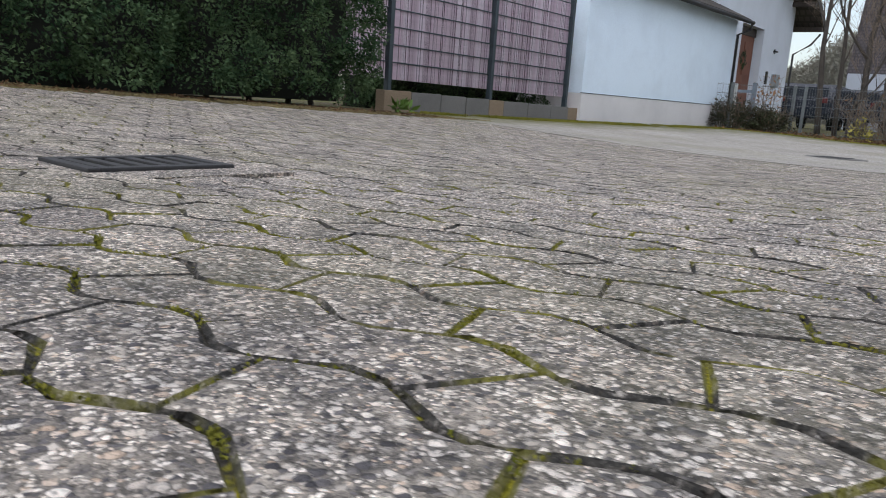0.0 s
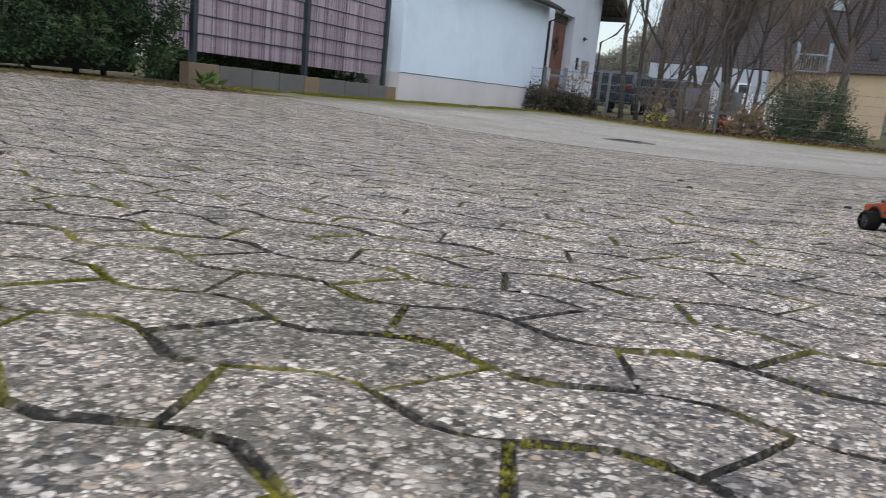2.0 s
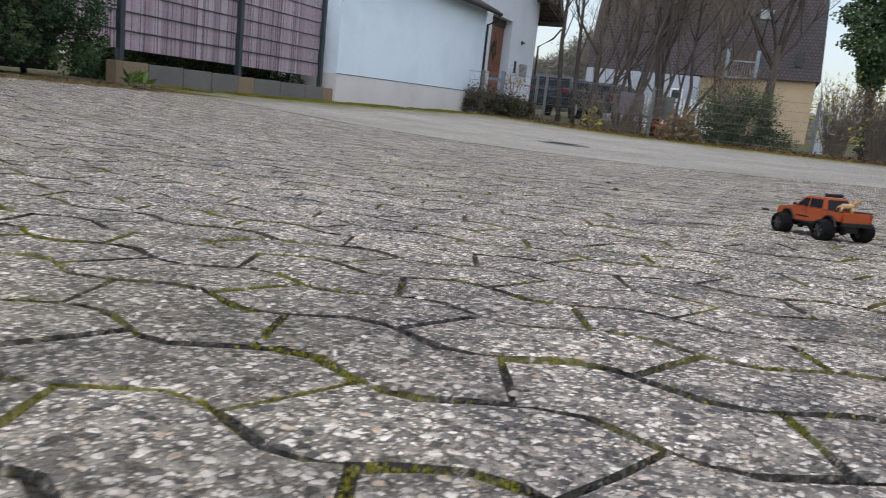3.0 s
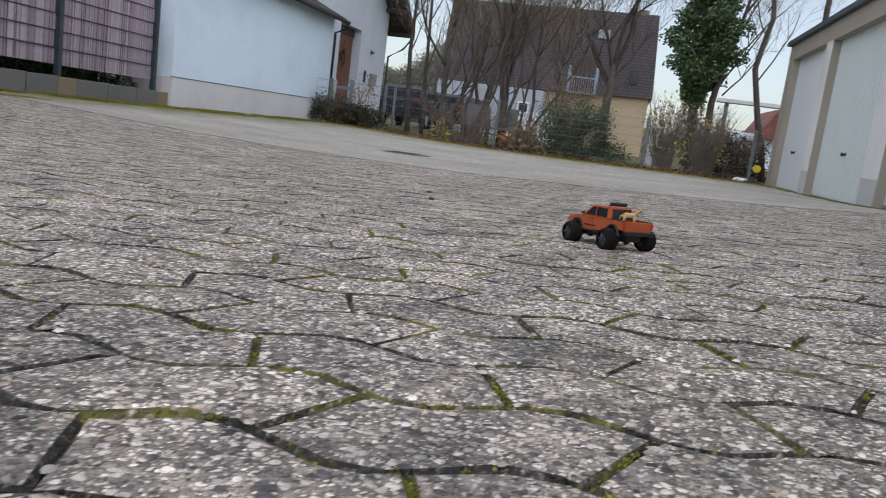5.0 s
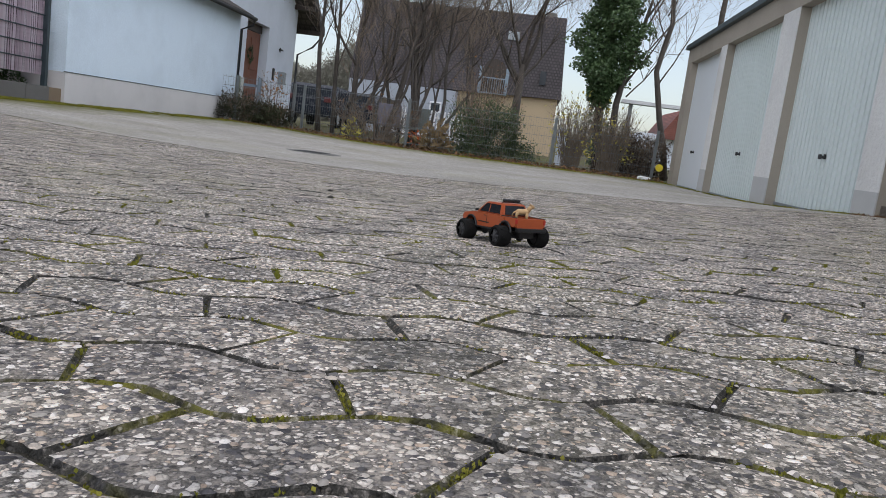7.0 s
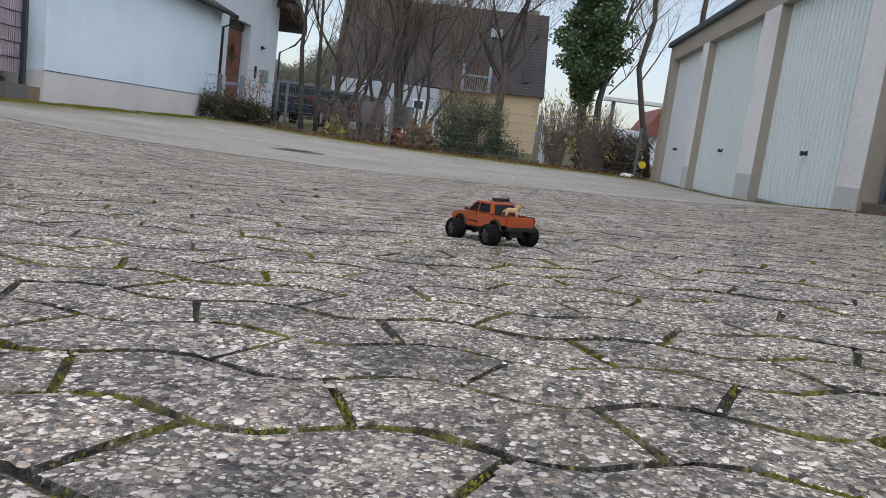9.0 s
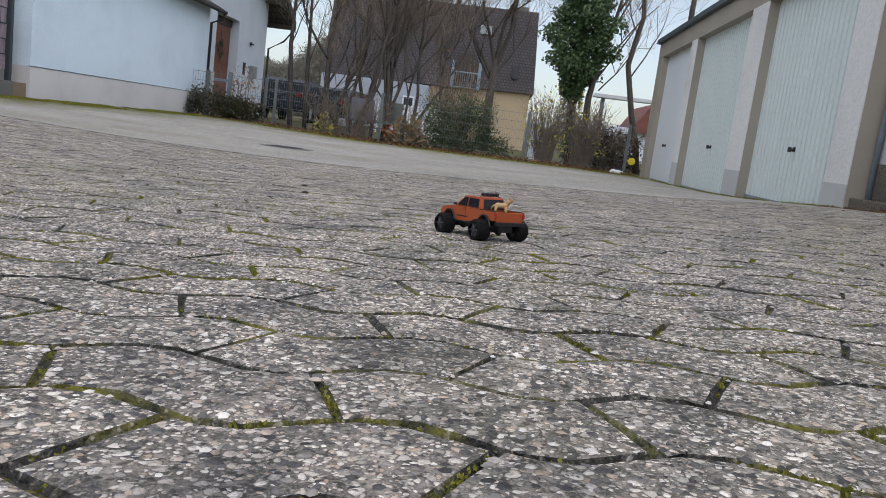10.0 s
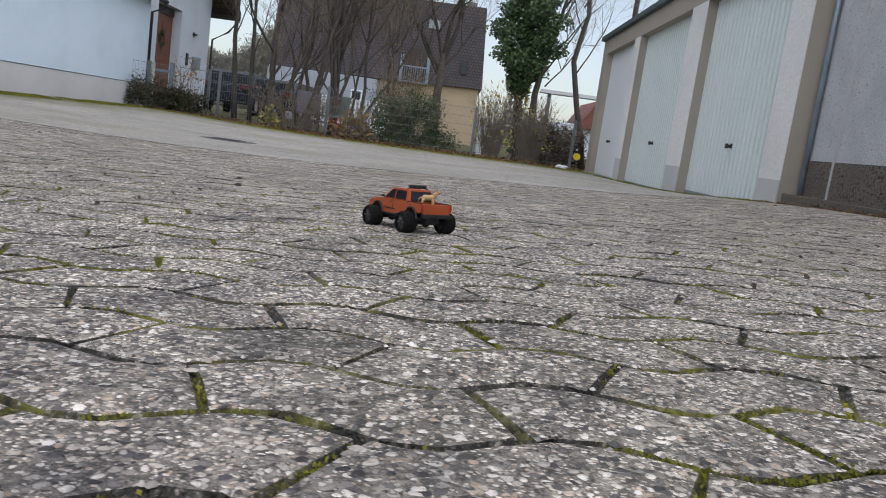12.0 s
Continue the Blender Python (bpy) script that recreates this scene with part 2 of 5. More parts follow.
YELLOW = stucco("yellow_render", (0.46, 0.36, 0.24), 60.0)
DOOR_GREEN = worn("pale_green_steel", (0.66, 0.72, 0.71), 0.5, 0.0, 0.04, 2.0, 0.1)
DOOR_WHITE = worn("white_steel", (0.72, 0.75, 0.78), 0.5, 0.0, 0.04, 2.0, 0.1)
# darker green-grey: greenish algae plus the groove's shade put into the colour
GROOVE = worn("shaded_algae_groove", (0.30, 0.35, 0.33), 0.7, 0.0, 0.2, 6.0)
BLACK = worn("black_plastic", (0.02, 0.02, 0.022), 0.5)
ROOFEDGE = worn("dark_roof_edge", (0.06, 0.08, 0.09), 0.5)
MESHGREY = worn("weathered_mesh_steel", (0.17, 0.185, 0.19), 0.55, 0.3)
ANTHRACITE = worn("anthracite_steel", (0.035, 0.05, 0.06), 0.45)
GALV = worn("galvanised_steel", (0.30, 0.33, 0.35), 0.5, 0.5)
ZINC = worn("blue_grey_zinc", (0.25, 0.31, 0.37), 0.45, 0.4)
TILES = tiles_mat("brown_tiles", (0.085, 0.072, 0.078))
ROOFTILE = tiles_mat("grey_brown_tiles", (0.09, 0.075, 0.065))
REDTILE = tiles_mat("red_tiles", (0.22, 0.075, 0.055))
DOORWOOD = wood_mat("reddish_door_wood", (0.11, 0.035, 0.018), (0.24, 0.085, 0.045))
# eaves wood, and the painted shade of the door top and dormer
DARKWOOD_SHADE = wood_mat("dark_wood_and_shade", (0.025, 0.018, 0.013), (0.07, 0.05, 0.04))
SCREEN = screen_mat("woven_mauve_strip")
BLOCKGREY = stucco("grey_concrete_block", (0.17, 0.165, 0.155), 100.0, 0.004, 0.2, 0.3)
BLOCKTAN = stucco("tan_concrete_block", (0.25, 0.19, 0.13), 100.0, 0.004, 0.2, 0.3)
CONCRETE = stucco("kerb_concrete", (0.27, 0.26, 0.23), 90.0, 0.004, 0.15, 0.3)
IRON = worn("cast_iron", (0.045, 0.045, 0.047), 0.6, 0.3, 0.3, 20.0)
WORNIRON = worn("dusty_cast_iron", (0.13, 0.125, 0.115), 0.7, 0.2, 0.35, 18.0)
GLASS = worn("dark_window_glass", (0.03, 0.035, 0.045), 0.08, 0.0, 0.2)
FRAMEWHITE = worn("white_window_frame", (0.75, 0.76, 0.78), 0.4, 0.0, 0.04)


# ---- building helpers ----
def link_mesh(name, verts, faces, material, parent=None, label=""):
    me = bpy.data.meshes.new(name)
    me.from_pydata([tuple(v) for v in verts], [], faces)
    me.materials.append(material)
    ob = new(name, me)
    if parent:
        ob.parent = parent
    if label:
        tagged(ob, label)
    return ob


def part(name, bm, material, parent=None, label="", smooth=False):
    me = bpy.data.meshes.new(name)
    bmesh.ops.recalc_face_normals(bm, faces=bm.faces)
    bm.to_mesh(me)
    bm.free()
    me.materials.append(material)
    if smooth:
        me.shade_smooth()
    ob = new(name, me)
    if parent:
        ob.parent = parent
    if label:
        tagged(ob, label)
    return ob


def thing(name, label, category, at=(0, 0, 0), group="", kind=""):
    ob = new(name)
    ob.matrix_world = at if isinstance(at, Matrix) else Matrix.Translation(at)
    return tagged(ob, label, category, group, kind)


def box(bm, x0, x1, y0, y1, z0, z1, bevel=0.0):
    made = bmesh.ops.create_cube(bm, size=1, matrix=Matrix.LocRotScale(
        ((x0 + x1) / 2, (y0 + y1) / 2, (z0 + z1) / 2), None, (abs(x1 - x0), abs(y1 - y0), abs(z1 - z0))))
    if bevel:
        es = list({e for v in made["verts"] for e in v.link_edges})
        bmesh.ops.bevel(bm, geom=es, offset=bevel, segments=2, affect="EDGES", profile=0.6)
    return bm


def boxes(*all_boxes, bevel=0.0):
    bm = bmesh.new()
    for b in all_boxes:
        box(bm, *b, bevel=bevel)
    return bm


def tube(bm, points, radii, sides=6, cap=True):
    """A bent, tapered tube."""
    rings = []
    for i, p in enumerate(points):
        a = Vector(points[max(0, i - 1)])
        b = Vector(points[min(len(points) - 1, i + 1)])
        d = (b - a).normalized() if (b - a).length else Vector((0, 0, 1))
        u = d.orthogonal().normalized()
        v = d.cross(u)
        rings.append([bm.verts.new(Vector(p) + radii[i] * (math.cos(k * math.tau / sides) * u + math.sin(k * math.tau / sides) * v)) for k in range(sides)])
    for r, s in zip(rings, rings[1:]):
        for k in range(sides):
            bm.faces.new((r[k], r[(k + 1) % sides], s[(k + 1) % sides], s[k]))
    if cap:
        bm.faces.new(rings[0][::-1])
        bm.faces.new(rings[-1])
    return bm


def prism(bm, outline, axis, lo, hi):
    """An outline of pairs drawn out along an axis from lo to hi."""
    def at(p, w):
        q = list(p)
        q.insert(axis, w)
        return bm.verts.new(q)
    a, b = [at(p, lo) for p in outline], [at(p, hi) for p in outline]
    n = len(outline)
    for k in range(n):
        bm.faces.new((a[k], a[(k + 1) % n], b[(k + 1) % n], b[k]))
    bm.faces.new(a[::-1])
    bm.faces.new(b)
    return bm


def lie(x, y):
    """The height of the ground: it falls away from the camera's stand towards a drain and rises to the garages."""
    z = -0.231 * np.tanh(y / 7) + 0.043 * x * np.exp(-(x / 3.2) ** 2 - (y / 11) ** 2)
    z = z + 0.100 / (1 + np.exp((x + 4.5) / 0.7))
    return z + 0.13 / (1 + np.exp((2.0 - x) / 0.4)) * np.exp(-((y - 5) / 3.3) ** 2)


PAVE_END = 5.95
COURT = (-5.55, 2.72)  # from the hedge's kerb to the garages


# ---- the ground ----
def sheet(name, xs, ys, height, material):
    X, Y = np.meshgrid(xs, ys)
    Z = height(X, Y)
    n, m = len(xs), len(ys)
    verts = np.stack([X.ravel(), Y.ravel(), Z.ravel()], 1)
    faces = [(j * n + i, j * n + i + 1, (j + 1) * n + i + 1, (j + 1) * n + i) for j in range(m - 1) for i in range(n - 1)]
    ob = link_mesh(name, verts.tolist(), faces, material)
    ob.data.shade_smooth()
    return ob


far_steps = [30, 45, 70, 120, 250, 600, 1500]
xs = [-v for v in far_steps[::-1]] + list(np.arange(-22, 18.01, 0.4)) + far_steps
ys = [-v for v in far_steps[::-1]] + list(np.arange(-20, 26.01, 0.4)) + far_steps


def below(X, Y):
    inside = (X > np.where(Y > PAVE_END - 0.5, -6.7, COURT[0] - 0.1)) & (X < COURT[1] + 0.3) & (Y < 16.1)
    return lie(X, Y) - np.where(inside, 0.04, 0.0)


ground = tagged(sheet("ground", xs, ys, below, SOIL), "dark soil with moss and dead leaves", "ground", kind="structure")
def joint_height(X, Y):
    lumps = np.vectorize(lambda x, y: noise.fractal(Vector((x * 9, y * 9, 0)), 1.0, 2.0, 3))(X, Y)
    return lie(X, Y) - 0.0050 + 0.0014 * np.clip(lumps, -1, 1)


bed_x = list(np.arange(COURT[0], -1.2, 0.16)) + list(np.arange(-1.2, 1.2, 0.025)) + list(np.arange(1.2, COURT[1] + 0.1, 0.16))
bed_y = list(np.arange(-3.0, -0.2, 0.16)) + list(np.arange(-0.2, 2.2, 0.025)) + list(np.arange(2.2, PAVE_END, 0.16)) + [PAVE_END]
bed = tagged(sheet("pavement", bed_x, bed_y, joint_height, MOSS),
             "grey interlocking concrete pavers with mossy joints", "pavement", kind="structure")
road = tagged(sheet("road", np.linspace(-6.45, 2.95, 40), np.linspace(PAVE_END, 16.15, 48), lambda X, Y: lie(X, Y) + 0.001, ASPHALT),
              "pale worn asphalt with moss along its edge", "road", kind="structure")


# ---- the garages ----
GX, DX, RZ = 2.88, 3.0, 2.48   # front of the piers, plane of the doors, top of the wall
garage = thing("garage_row", "low row of three garages with beige piers and flat roof", "garage", (GX, 6.4, -0.3))


def local(parent, bm):
    bmesh.ops.translate(bm, verts=bm.verts, vec=-parent.matrix_world.translation)
    return bm


PIERS = [(6.62, 7.10), (9.52, 10.14), (12.82, 13.22), (15.54, 15.98)]
OPEN = [(7.10, 9.52), (10.14, 12.82), (13.22, 15.54)]
BEAM = 2.14
for y0, y1 in PIERS:
    pier = part("pier", local(garage, boxes((GX + 0.004, DX + 0.12, y0 + 0.004, y1, -0.35, BEAM), bevel=0.006)), BEIGE, garage)
    if y1 < 14:
        part("front_render", local(garage, boxes((GX - 0.006, GX + 0.004, y0, y1 - 0.03, 0.16, BEAM - 0.002))), PALE, pier, "pale rough-brushed render")
        part("base_coat", local(garage, boxes((GX - 0.009, GX + 0.004, y0, y1 - 0.03, -0.35, 0.16))), SOCK, pier, "smooth grey base coat")
part("beam", local(garage, boxes((GX, DX + 0.12, 6.62, 15.98, BEAM, RZ - 0.06), bevel=0.006)), BEIGE, garage)
part("wall", local(garage, boxes((DX + 0.12, 8.4, 6.62, 15.98, BEAM - 0.12, RZ - 0.06), (DX + 0.12, 8.4, 6.62, 6.82, -0.35, BEAM - 0.12),
                                 (DX + 0.12, 8.4, 15.75, 15.98, -0.35, BEAM - 0.12), (8.2, 8.4, 6.82, 15.75, -0.35, BEAM - 0.12))), BEIGE, garage)
part("roof", local(garage, boxes((GX - 0.07, 8.5, 6.52, 16.03, RZ - 0.058, RZ + 0.03), bevel=0.01)), ROOFEDGE, garage, "dark flat roof with metal edge")


def ribbed(y0, y1, x, z0, z1, pitch=0.09, depth=0.024):
    bm = bmesh.new()
    out, y = [], y0
    while y < y1 - 1e-4:
        for dy, dx in ((0, 0), (0.70, 0), (0.76, depth), (0.94, depth)):
            if y + dy * pitch < y1:
                out.append((x + dx, y + dy * pitch))
        y += pitch
    out += [(x, y1), (x + 0.03, y1), (x + 0.03, y0)]
    prism(bm, out, 2, z0, z1)
    return bm


for k, (y0, y1) in enumerate(OPEN):
    floor_z = float(lie(DX, (y0 + y1) / 2))
    if k < 2:
        bm = local(garage, ribbed(y0 - 0.02, y1 + 0.02, DX, floor_z + 0.015, BEAM + 0.06, (0.115, 0.105)[k]))
    else:
        bm = local(garage, boxes((DX, DX + 0.03, y0 - 0.02, y1 + 0.02, floor_z + 0.015, BEAM + 0.06), bevel=0.004))
    leaf = part("garage_door", bm, DOOR_WHITE if k == 2 else DOOR_GREEN, garage,
                "smooth white steel door stained along its foot" if k == 2 else "pale green ribbed steel up-and-over door")
    # recessed rib floors take the colour that carries their shade and algae
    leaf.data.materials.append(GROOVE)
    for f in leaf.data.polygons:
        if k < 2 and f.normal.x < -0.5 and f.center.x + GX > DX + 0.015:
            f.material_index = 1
    mid = {0: 8.24, 1: 11.42, 2: 14.52}[k]
    hz = 0.44
    bm = boxes((DX - 0.012, DX + 0.004, mid - 0.018, mid + 0.018, hz - 0.02, hz + 0.03), bevel=0.003)
    tube(bm, [(DX - 0.01, mid, hz), (DX - 0.045, mid, hz)], [0.016, 0.016], 10)
    box(bm, DX - 0.062, DX - 0.036, mid - 0.026, mid + 0.026, hz - 0.026, hz + 0.026, 0.010)
    part("handle", local(garage, bm), BLACK, leaf, "black plastic turning handle")
    part("sill_rail", local(garage, boxes((DX - 0.012, DX + 0.03, y0, y1, floor_z - 0.02, floor_z + 0.014))), GALV, leaf)

# the older wall that stands back beside the garages
old_wall = thing("rear_building", "grey rough-rendered building wall with brown pebble base", "building", (3.15, 3.0, -0.3))
WX = 3.07
part("wall", local(old_wall, boxes((WX, WX + 0.3, -6.0, 6.61, -0.3, 3.4))), GREYWALL, old_wall)
part("base", local(old_wall, boxes((WX - 0.012, WX + 0.1, -6.0, 6.56, -0.3, 0.355))), BROWNBASE, old_wall, "brown pebble-dashed wall base")
for y in (6.13, 4.9, 3.7, 2.5, 1.3):
    part("joint_strip", local(old_wall, boxes((WX - 0.02, WX + 0.05, y - 0.012, y + 0.012, -0.28, 3.38))), JOINTGREY, old_wall)
part("ledge", local(old_wall, boxes((WX - 0.17, WX + 0.05, -6.0, 6.58, -0.35, 0.06), bevel=0.01)), BROWNBASE, old_wall, "low concrete ledge with debris")
bm = bmesh.new()
tube(bm, [(WX - 0.03, 6.56, 0.062), (WX - 0.03, 6.56, 2.9)], [0.022, 0.022], 12)
pipe = tagged(part("downpipe", bm, ZINC, None, "", True), "blue-grey zinc downpipe beside the garages", "pipe")

# ---- the white annex and the house behind it ----
AX = -6.6
annex = thing("annex", "white rendered annex with pale plinth and tiled roof", "building", (AX, 10.5, -0.25))
part("wall", local(annex, boxes((AX - 5.0, AX, 10.5, 16.78, 0.332, 2.16))), WHITE, annex)
part("plinth", local(annex, boxes((AX - 5.0, AX + 0.012, 10.488, 16.76, -0.35, 0.330), bevel=0.004)), PLINTH, annex, "pale pinkish-grey plinth")
part("drip_edge", local(annex, boxes((AX - 0.01, AX + 0.02, 10.48, 16.77, 0.331, 0.340))), ROOFEDGE, annex)
bm = bmesh.new()
prism(bm, [(AX + 0.22, 2.12), (AX + 0.22, 2.19), (AX - 5.0, 4.60), (AX - 5.0, 4.50)], 1, 10.3, 16.95)
part("roof", local(annex, bm), ROOFTILE, annex, "dark tiled roof")
bm = bmesh.new()
tube(bm, [(AX + 0.27, 10.25, 2.12), (AX + 0.27, 16.98, 2.12)], [0.04, 0.04], 10)
gutter = part("gutter", local(annex, bm), IRON, annex, "dark metal gutter", True)
bm = bmesh.new()
tube(bm, [(AX + 0.27, 16.9, 2.08), (AX + 0.26, 16.9, 1.98), (AX + 0.02, 16.84, 1.86), (AX + 0.02, 16.84, -0.1)], [0.03] * 4, 10)
part("downpipe", local(annex, bm), IRON, gutter, "", True)

HX = -7.1
house = thing("house", "white gabled house with wooden door and dark eaves", "house", (HX, 16.8, -0.3))
ridge, top, slope = 17.5, 6.05, 0.62
bm = bmesh.new()
prism(bm, [(16.79, -0.35), (18.5, -0.35), (18.5, 2.31), (20.05, 2.31), (20.05, -0.35), (22.3, -0.35), (22.3, top - slope * (22.3 - ridge)), (ridge, top), (16.79, top - slope * (ridge - 16.79))],
      0, HX - 9.0, HX)
part("wall", local(house, bm), HOUSE_WHITE, house)
bm = bmesh.new()
prism(bm, [(23.15, top - slope * (23.15 - ridge) + 0.02), (23.15, top - slope * (23.15 - ridge) + 0.25), (ridge, top + 0.27), (ridge, top + 0.02)], 0, HX - 9.0, HX + 0.6)
prism(bm, [(12.4, top - slope * (ridge - 12.4) + 0.25), (12.4, top - slope * (ridge - 12.4) + 0.02), (ridge, top + 0.02), (ridge, top + 0.27)], 0, HX - 9.0, HX + 0.6)
part("roof", local(house, bm), ROOFTILE, house, "tiled roof with deep dark wooden eaves")
for i in range(6):
    y = 22.9 - i * 0.9
    z = top - slope * (y - ridge) - 0.03
    part("eaves_beam", local(house, boxes((HX - 0.3, HX + 0.59, y - 0.06, y + 0.06, z - 0.12, z))), DARKWOOD_SHADE, house)
bm = bmesh.new()
tube(bm, [(HX + 0.5, 23.1, 2.5), (HX + 0.35, 22.9, 2.2), (HX + 0.05, 22.45, 1.9), (HX + 0.05, 22.45, 0.0)], [0.03] * 4, 8)
part("downpipe", local(house, bm), IRON, house, "", True)
part("door_backing", local(house, boxes((HX - 0.50, HX - 0.26, 18.49, 20.06, -0.35, 2.32))), DARKWOOD_SHADE, house)
leaf = part("door", local(house, boxes((HX - 0.26, HX - 0.20, 18.56, 19.98, -0.1, 2.10), bevel=0.01)), DOORWOOD, house, "reddish-brown wooden front door")
for a, b, c, d in ((18.70, 19.18, 1.15, 1.95), (19.34, 19.84, 1.15, 1.95), (18.70, 19.18, 0.1, 0.98), (19.34, 19.84, 0.1, 0.98)):
    part("panel", local(house, boxes((HX - 0.205, HX - 0.185, a, b, c, d), bevel=0.008)), DOORWOOD, leaf)
part("handle", local(house, boxes((HX - 0.20, HX - 0.13, 18.66, 18.69, 0.9, 1.05), bevel=0.008)), GALV, leaf)
# dark strip above the door leaf stands for the shadow under the lintel
part("transom", local(house, boxes((HX - 0.26, HX - 0.19, 18.52, 20.03, 2.11, 2.305))), DARKWOOD_SHADE, house)
bm = bmesh.new()
bmesh.ops.create_uvsphere(bm, u_segments=14, v_segments=8, radius=0.02)
for k in range(60):
    a = random.uniform(0, math.tau)
    r = 0.15 + random.gauss(0, 0.025)
    c = Vector((HX - 0.16 + random.gauss(0, 0.015), 19.26 + r * math.cos(a), 1.5 + r * math.sin(a)))
    tube(bm, [c, c + Vector((random.gauss(0, 0.02), random.gauss(0, 0.05), random.gauss(0, 0.05)))], [0.012, 0.004], 4)
for v in [v for v in bm.verts if v.co.length < 0.1]:
    bm.verts.remove(v)
WREATH = per_island("wreath_green", [(0.0, (0.015, 0.03, 0.012)), (1.0, (0.06, 0.09, 0.035))])
tagged(part("door_wreath", bm, WREATH), "small dark green evergreen wreath on the door", "wreath")
mailbox = tagged(part("mailbox", boxes((HX + 0.0, HX + 0.12, 21.05, 21.40, 0.95, 1.28), bevel=0.015), GALV), "grey metal letterbox on the house wall", "letterbox")
tagged(part("doorbell_panel", boxes((HX, HX + 0.04, 20.55, 20.66, 1.0, 1.32), bevel=0.008), BLACK), "black doorbell panel on the house wall", "doorbell")
tagged(part("wall_lamp", boxes((HX, HX + 0.08, 20.92, 21.08, 1.83, 1.87), (HX, HX + 0.03, 20.97, 21.02, 1.79, 1.91), bevel=0.008), BLACK), "small black wall lamp beside the door", "lamp")

# ---- the far house with its steep tiled storey ----
FY = 38.7
far_house = thing("apartment_house", "far house with yellow and white walls and brown tiled upper storey", "house", (-4, FY, -0.4))
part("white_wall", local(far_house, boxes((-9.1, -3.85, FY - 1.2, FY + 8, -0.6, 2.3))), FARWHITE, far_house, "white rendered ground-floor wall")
part("yellow_wall", local(far_house, boxes((-3.85, 1.05, FY - 0.1, FY + 8, -0.6, 2.6))), YELLOW, far_house, "yellow rendered ground-floor wall")
bm = bmesh.new()
prism(bm, [(-9.35, 2.25), (1.22, 2.56), (0.93, 6.40), (-9.0, 6.3)], 1, FY - 0.35, FY + 8.2)
part("tiled_storey", local(far_house, bm), TILES, far_house, "steep brown tiled upper storey")
# the recess has no depth: a flat dark panel stands for its shade
part("dormer_recess", local(far_house, prism(bmesh.new(), [(-2.72, 2.45), (-1.60, 2.45), (-1.60, 3.65), (-1.75, 3.95), (-2.16, 4.12), (-2.57, 3.95), (-2.72, 3.65)], 1, FY - 0.40, FY - 0.34)), DARKWOOD_SHADE, far_house, "flat dark panel painted as the shaded arched balcony recess")
for x in (-2.90, -1.60):
    part("dormer_trim", local(far_house, boxes((x, x + 0.15, FY - 0.45, FY - 0.3, 2.4, 3.7))), ZINC, far_house)
bm = boxes((-2.78, -1.55, FY - 0.52, FY - 0.48, 3.15, 3.21), (-2.78, -1.55, FY - 0.52, FY - 0.48, 2.42, 2.48))
for i in range(12):
    x = -2.76 + i * 0.108
    box(bm, x, x + 0.018, FY - 0.515, FY - 0.485, 2.48, 3.15)
part("balcony_rail", local(far_house, bm), ZINC, far_house)
win = part("window", local(far_house, boxes((-5.02, -4.46, FY - 1.26, FY - 1.19, 1.12, 1.68))), FRAMEWHITE, far_house)
part("pane", local(far_house, boxes((-4.95, -4.53, FY - 1.27, FY - 1.25, 1.19, 1.61))), GLASS, win)
part("roof_window", local(far_house, boxes((-1.75, -1.2, FY - 0.42, FY - 0.34, 5.1, 5.5))), GALV, far_house)
part("roof_window", local(far_house, boxes((0.05, 0.35, FY - 0.42, FY - 0.34, 3.15, 3.8))), GLASS, far_house)
part("chimney", local(far_house, boxes((-0.05, 0.45, FY + 1.0, FY + 1.6, 6.3, 6.8))), BLOCKGREY, far_house)

# ---- the screen fence on its low block wall ----
SX = -6.72
block_wall = thing("block_wall", "low wall of grey and tan concrete blocks", "wall", (SX, 8.3, -0.25), kind="structure")
y, k = 6.12, 0
for w, tan in ((0.47, 1), (0.55, 0), (0.5, 0), (0.5, 0), (0.34, 1), (0.6, 0), (0.62, 0), (0.5, 0), (0.36, 1)):
    z1 = 0.165 - 0.018 * (y - 6.1)
    part("block", local(block_wall, boxes((SX - 0.06, SX + 0.09 + random.uniform(-0.008, 0.008), y + 0.004, y + w - 0.004, -0.3, z1), bevel=0.008)),
         BLOCKTAN if tan else BLOCKGREY, block_wall)
    y += w
kerb = part("kerb", boxes(*[(SX + 0.10, SX + 0.21 + random.uniform(-0.006, 0.006), 6.05 + 0.9 * i + 0.004, 6.05 + 0.9 * (i + 1), -0.4, -0.100 - 0.010 * i) for i in range(5)], bevel=0.008), CONCRETE)
tagged(kerb, "low weathered concrete kerb before the block wall", "kerb", kind="structure")
fence = thing("screen_fence", "dark metal mesh fence filled with woven mauve plastic strips", "fence", (SX, 8.2, 0))
for y in (6.22, 8.20, 10.16):
    part("post", local(fence, boxes((SX - 0.005, SX + 0.065, y - 0.03, y + 0.03, -0.1, 1.95), bevel=0.006)), ANTHRACITE, fence)
